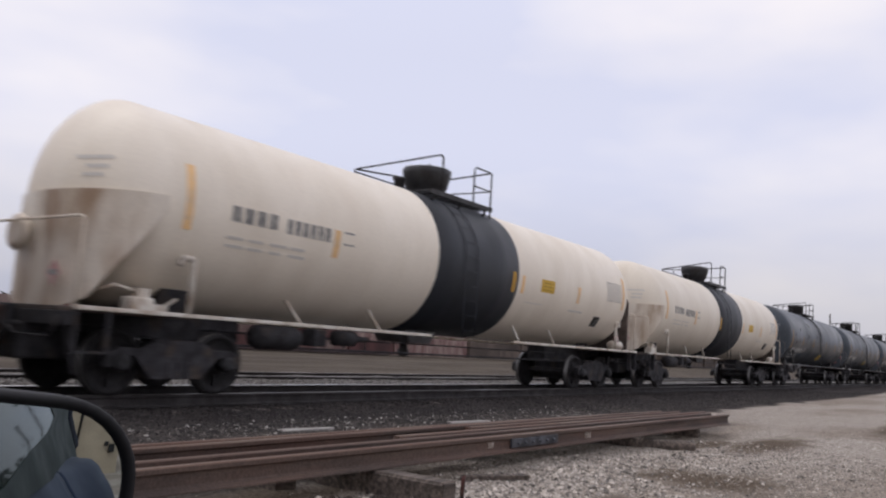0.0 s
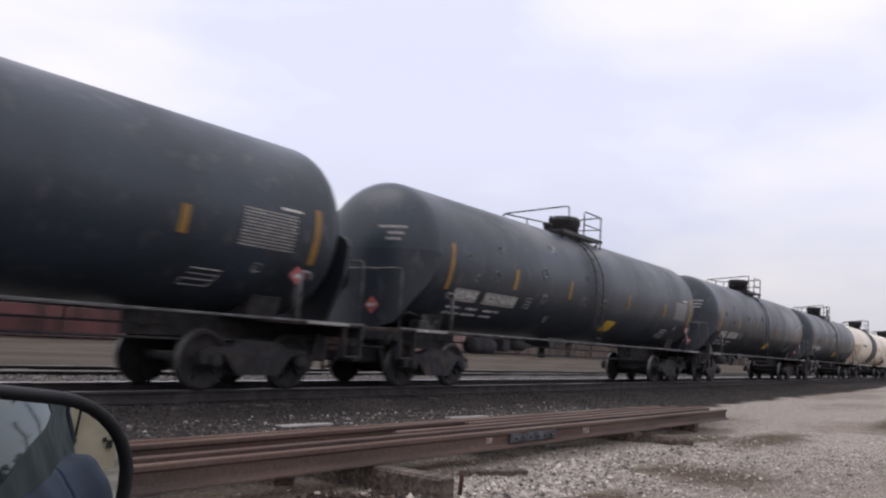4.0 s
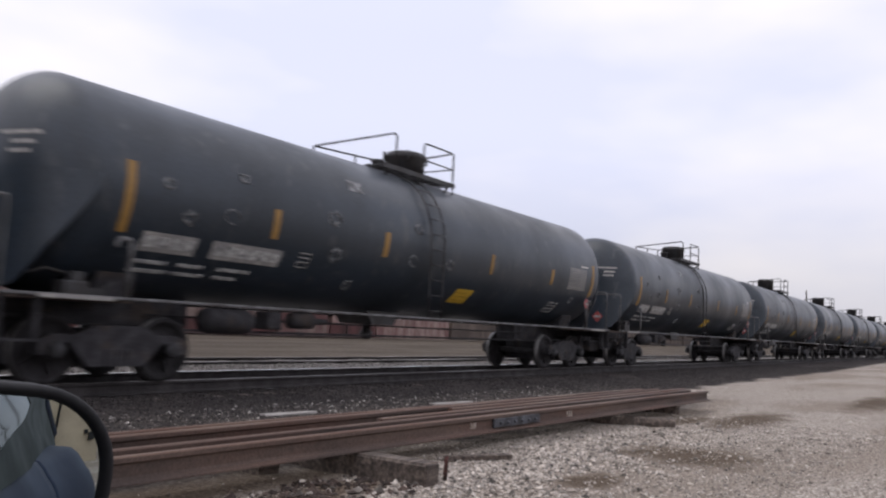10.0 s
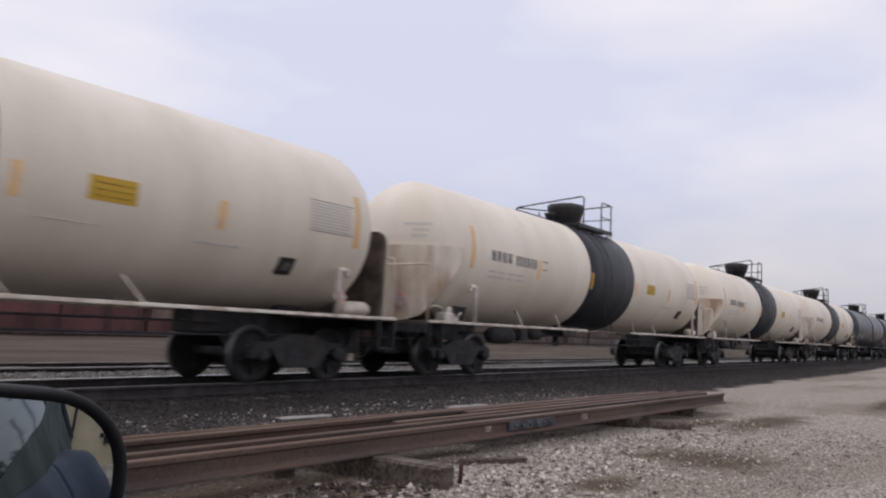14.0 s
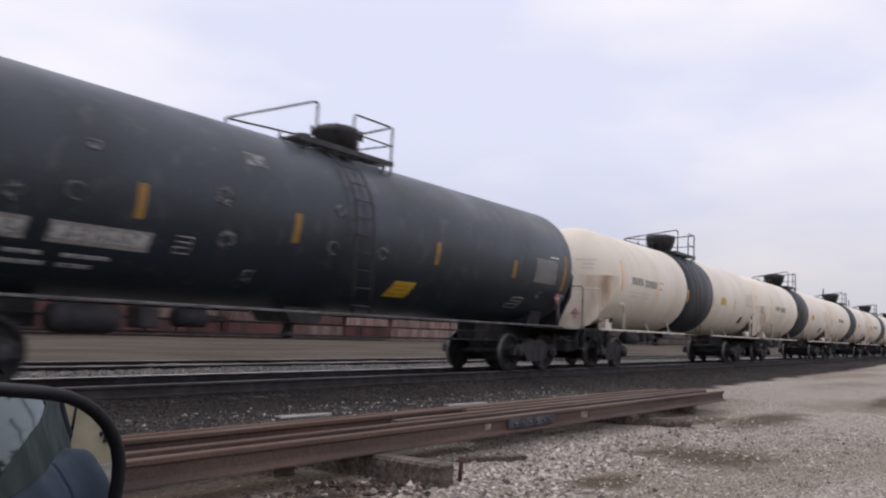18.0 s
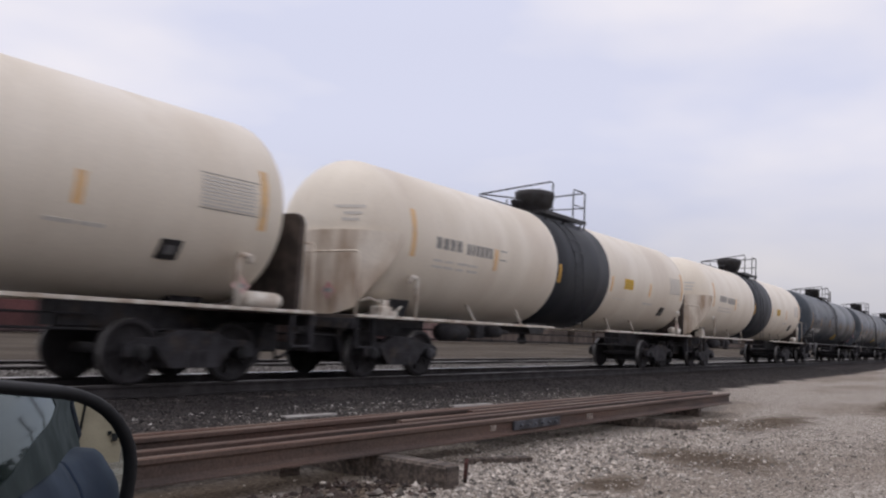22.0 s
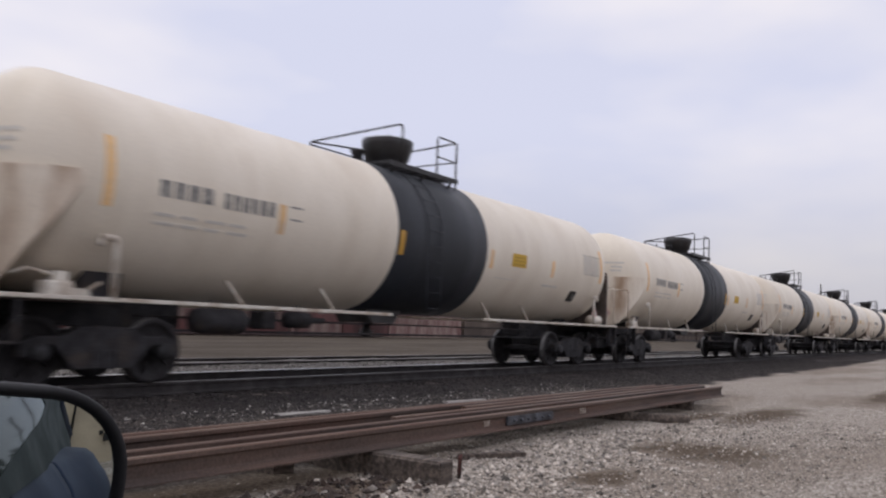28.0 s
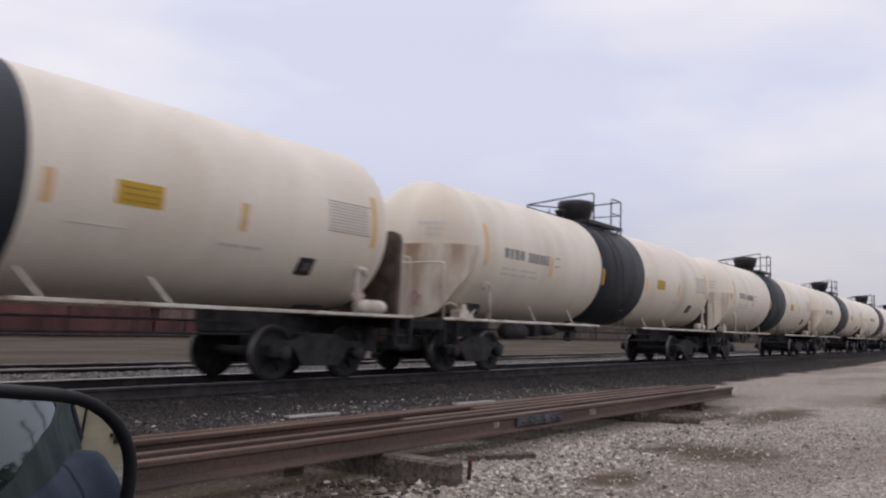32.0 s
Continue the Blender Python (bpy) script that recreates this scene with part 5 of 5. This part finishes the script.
part("wheel_arch", tube([(0.455, -2.15 + 0.40 * math.cos(radians(a)), 0.40 + 0.40 * math.sin(radians(a))) for a in range(0, 181, 15)], 0.018, 6), TRIM_BLACK, vehicle)


def leaning(ob, lean):
    ob.data.transform(Matrix(((0, -1, -lean, 0.30 + lean * 1.05), (1, 0, 0, 0), (0, 0, 1, 0), (0, 0, 0, 1))))
    return ob


# pane set behind a pillar whose lower edge sweeps up into the rear corner of the window
SWEEP = [(-0.12, 1.072), (-0.27, 1.08), (-0.39, 1.09), (-0.63, 1.13), (-0.80, 1.155), (-0.98, 1.18), (-1.25, 1.225), (-1.40, 1.26), (-1.46, 1.29), (-1.48, 1.32), (-1.45, 1.36), (-1.40, 1.44), (-1.34, 1.52)]
leaning(part("side_window", prism([(-1.75, 1.085), (-0.12, 1.085), (-0.12, 1.54), (-1.75, 1.54)], 0.003, 0.008), TINTED, vehicle, "tinted side window"), 0.30)
leaning(part("rear_pillar", prism([(-0.12, 1.03)] + SWEEP + [(-1.75, 1.52), (-2.30, 1.44), (-2.95, 1.13), (-2.95, 1.03)], 0.0, 0.02), REFLECTION_TINT, vehicle, "dark rear pillar with a grey-green reflection put into its colour"), 0.30)
# the rest of the car: the other flank as a mirror image, bonnet, tail, glass and wheels
ACROSS = Matrix(((-1, 0, 0, -1.05), (0, 1, 0, 0), (0, 0, 1, 0), (0, 0, 0, 1)))


def opposite(ob):
    """The same part on the driver's side."""
    ob.data.transform(ACROSS)
    ob.data.flip_normals()
    return ob


opposite(part("door", body_side(-0.45, 0.86, 6), BLUE_PAINT, vehicle))
opposite(part("rear_door", body_side(-1.42, -0.456, 14), BLUE_PAINT, vehicle))
opposite(part("rear_fender", body_side(-3.10, -1.426, 30), BLUE_PAINT, vehicle))
opposite(leaning(part("side_window", prism([(-1.48, 1.085), (0.55, 1.085), (0.38, 1.54), (-1.34, 1.54)], 0.003, 0.008), TINTED, vehicle, "tinted side window"), 0.30))
opposite(leaning(part("rear_pillar", prism([(-1.44, 1.05), (-1.50, 1.32), (-1.34, 1.52), (-1.75, 1.52), (-2.30, 1.44), (-2.95, 1.13), (-2.95, 1.05)], 0.0, 0.02), REFLECTION_TINT, vehicle, "dark rear pillar with a grey-green reflection put into its colour"), 0.30))
opposite(part("roof_rail", tube(rounded([(0.28, 1.15, 1.02), (0.15, 0.42, 1.54), (0.14, -1.7, 1.55), (0.17, -2.3, 1.46), (0.26, -2.95, 1.14)], 0.2, 6), 0.035, 8), BLUE_PAINT, vehicle))
bonnet = prism([(0.87, 1.03), (1.25, 1.04), (1.90, 0.97), (2.20, 0.86), (2.32, 0.66), (2.32, 0.36), (2.20, 0.28), (0.87, 0.28)], -1.36, 0.31, "x")
part("bonnet", bonnet, BLUE_PAINT, vehicle)
boot = prism([(-2.40, 1.12), (-2.75, 1.12), (-3.08, 1.05), (-3.16, 0.80), (-3.14, 0.40), (-3.05, 0.32), (-2.40, 0.32)], -1.30, 0.24, "x")
part("boot", boot, BLUE_PAINT, vehicle)
part("windscreen", prism([(0.88, 1.05), (0.90, 1.05), (0.42, 1.56), (0.40, 1.56)], -1.20, 0.14, "x"), TINTED, vehicle, "tinted windscreen")
part("rear_window", prism([(-2.42, 1.13), (-2.40, 1.13), (-1.57, 1.56), (-1.59, 1.56)], -1.20, 0.14, "x"), TINTED, vehicle, "tinted rear window")
for x, y in ((0.0, 1.55), (-1.67, 1.55), (-1.67, -2.15)):
    part("tyre", lathe([(0.20, 0.20), (0.20, 0.30), (0.23, 0.33), (0.38, 0.33), (0.41, 0.30), (0.41, 0.20)], "x", 28), TRIM_BLACK, vehicle, at=(x, y, 0.335))
part("roof_rail", tube(rounded([(0.28, 1.15, 1.02), (0.15, 0.42, 1.54), (0.14, -1.7, 1.55), (0.17, -2.3, 1.46), (0.26, -2.95, 1.14)], 0.2, 6), 0.035, 8), BLUE_PAINT, vehicle)
roof = prism([(0.19, 1.53), (0.10, 1.575), (-0.20, 1.60), (-0.85, 1.60), (-1.15, 1.575), (-1.24, 1.53), (-1.15, 1.545), (-0.85, 1.57), (-0.20, 1.57), (0.10, 1.545)], -1.55, 0.40)
part("roof", roof, BLUE_PAINT, vehicle)
part("tyre", lathe([(0.20, 0.20), (0.20, 0.30), (0.23, 0.33), (0.38, 0.33), (0.41, 0.30), (0.41, 0.20)], "x", 28), TRIM_BLACK, vehicle, at=(0, -2.15, 0.335))


def rounded_rect(w, h, r, steps=8):
    out = []
    for cx, cy, a0 in ((w / 2 - r, h / 2 - r, 0), (-w / 2 + r, h / 2 - r, 90), (-w / 2 + r, -h / 2 + r, 180), (w / 2 - r, -h / 2 + r, 270)):
        out += [(cx + r * math.cos(radians(a0 + 90 * i / steps)), cy + r * math.sin(radians(a0 + 90 * i / steps))) for i in range(steps + 1)]
    return out


def build_mirror():
    """Door mirror: hollow black shell with a rim, a slightly domed glass set in it, and its foot on the door."""
    w, h, r = 0.27, 0.19, 0.075
    me = bpy.data.meshes.new("door_mirror")
    bm = bmesh.new()
    rings = []
    for scale, depth, inset in ((1, 0.001, 0.0145), (1, -0.004, 0.0125), (1, -0.006, 0.009), (1, -0.005, 0.0055), (1, 0.0, 0.0035), (1, 0.02, 0.003), (0.95, 0.06, 0.0), (0.80, 0.10, 0.0), (0.5, 0.125, 0.0)):
        pts = rounded_rect((w - 2 * inset) * scale, (h - 2 * inset) * scale, (r - inset) * scale)
        rings.append([bm.verts.new((x, y, -depth)) for x, y in pts])
    k = len(rings[0])
    for a, b in zip(rings, rings[1:]):
        for i in range(k):
            f = bm.faces.new((a[i], a[(i + 1) % k], b[(i + 1) % k], b[i]))
            f.smooth = True
    bm.faces.new(rings[-1])
    bmesh.ops.recalc_face_normals(bm, faces=bm.faces[:])
    bm.to_mesh(me)
    bm.free()
    me.materials.append(SHELL_BLACK)
    shell = new("door_mirror", me)
    glass = bmesh.new()
    R_GLASS = 1.6
    rows = []
    for s in (0.001, 0.25, 0.5, 0.75, 1.0):
        pts = rounded_rect((w - 0.026) * s, (h - 0.026) * s, (r - 0.013) * s)
        rows.append([glass.verts.new((x, y, 0.0035 - (x * x + y * y) / (2 * R_GLASS))) for x, y in pts])
    glass.faces.new(rows[0])
    for a, b in zip(rows, rows[1:]):
        for i in range(k):
            glass.faces.new((a[i], b[i], b[(i + 1) % k], a[(i + 1) % k]))
    for f in glass.faces:
        f.smooth = True
    bmesh.ops.recalc_face_normals(glass, faces=glass.faces[:])
    if sum(f.normal.z for f in glass.faces) < 0:
        bmesh.ops.reverse_faces(glass, faces=glass.faces[:])
    return shell, glass


MIRROR_AT, MIRROR_AZ, MIRROR_EL, MIRROR_ROLL = (0.2728, 0.6430, 0.6940), 258.2, 2.2, -6.0
shell, glass = build_mirror()
turn = look((0, 0, 0), (-math.cos(radians(MIRROR_AZ)) * math.cos(radians(MIRROR_EL)), -math.sin(radians(MIRROR_AZ)) * math.cos(radians(MIRROR_EL)), -math.sin(radians(MIRROR_EL))), MIRROR_ROLL)
placed = Matrix.Translation(MIRROR_AT) @ turn
to_vehicle = (Matrix.Translation((0, 0, LOT_Z)) @ Matrix.Rotation(radians(VEHICLE_TURN), 4, "Z")).inverted()
shell.data.transform(to_vehicle @ placed)
glass.transform(to_vehicle @ placed)
shell.parent = vehicle
part("mirror_glass", glass, MIRROR, shell, "silvered mirror glass")
foot = to_vehicle @ placed @ Vector((-0.10, -0.06, -0.05))
part("mirror_foot", tube([foot, (0.31, foot.y + 0.05, 1.06)], 0.03, 10), TRIM_BLACK, shell)

# beige building and a wire line behind the car, seen in the mirror
BEIGE = material("beige_rendered_wall", (0.52, 0.43, 0.31), 0.8, dark=(0.44, 0.36, 0.26), scale=1.5, fine=20, fine_amount=0.08, bump=0.1)
house = thing("building", "plain beige building with a thin dark downpipe", "building")
house.location = (-1.8, -18.0, LOT_Z)
on_lot(house)
part("wall", box(-6.2, 6.2, -4, 4, 0, 3.2), BEIGE, house)
part("roof", box(-6.4, 6.4, -4.2, 4.2, 3.2, 3.45, 0.03), SHED_ROOF, house)
part("downpipe", tube([(5.05, 4.06, 0.60), (5.05, 4.06, 3.2)], 0.035, 8), TRIM_BLACK, house)
part("meter_box", box(5.92, 6.06, 4.0, 4.10, 0.62, 0.86, 0.01), TRIM_BLACK, house)
part("wall_vent", box(5.80, 5.90, 4.0, 4.06, 0.82, 0.94, 0.01), TRIM_BLACK, house)
for x, y, h, r in ((16.1, -37.5, 7.3, 0.09), (9.7, -24.6, 7.6, 0.05)):
    pole = thing("utility_pole", "dark utility pole with a short crossarm", "utility pole", "utility poles behind the car")
    pole.location = (x, y, LOT_Z)
    on_lot(pole)
    part("pole", tube([(0, 0, 0), (0, 0, h)], r, 10), BARK, pole)
    part("crossarm", box(-0.5, 0.5, -0.05, 0.05, h - 1.9, h - 1.78, 0.01), BARK, pole)
    for k in (-0.42, 0.42):
        part("insulator", lathe([(h - 1.79, 0.03), (h - 1.72, 0.07), (h - 1.62, 0.05), (h - 1.60, 0.01)], "z", 8), TRIM_BLACK, pole, at=(k, 0, 0))


motions()
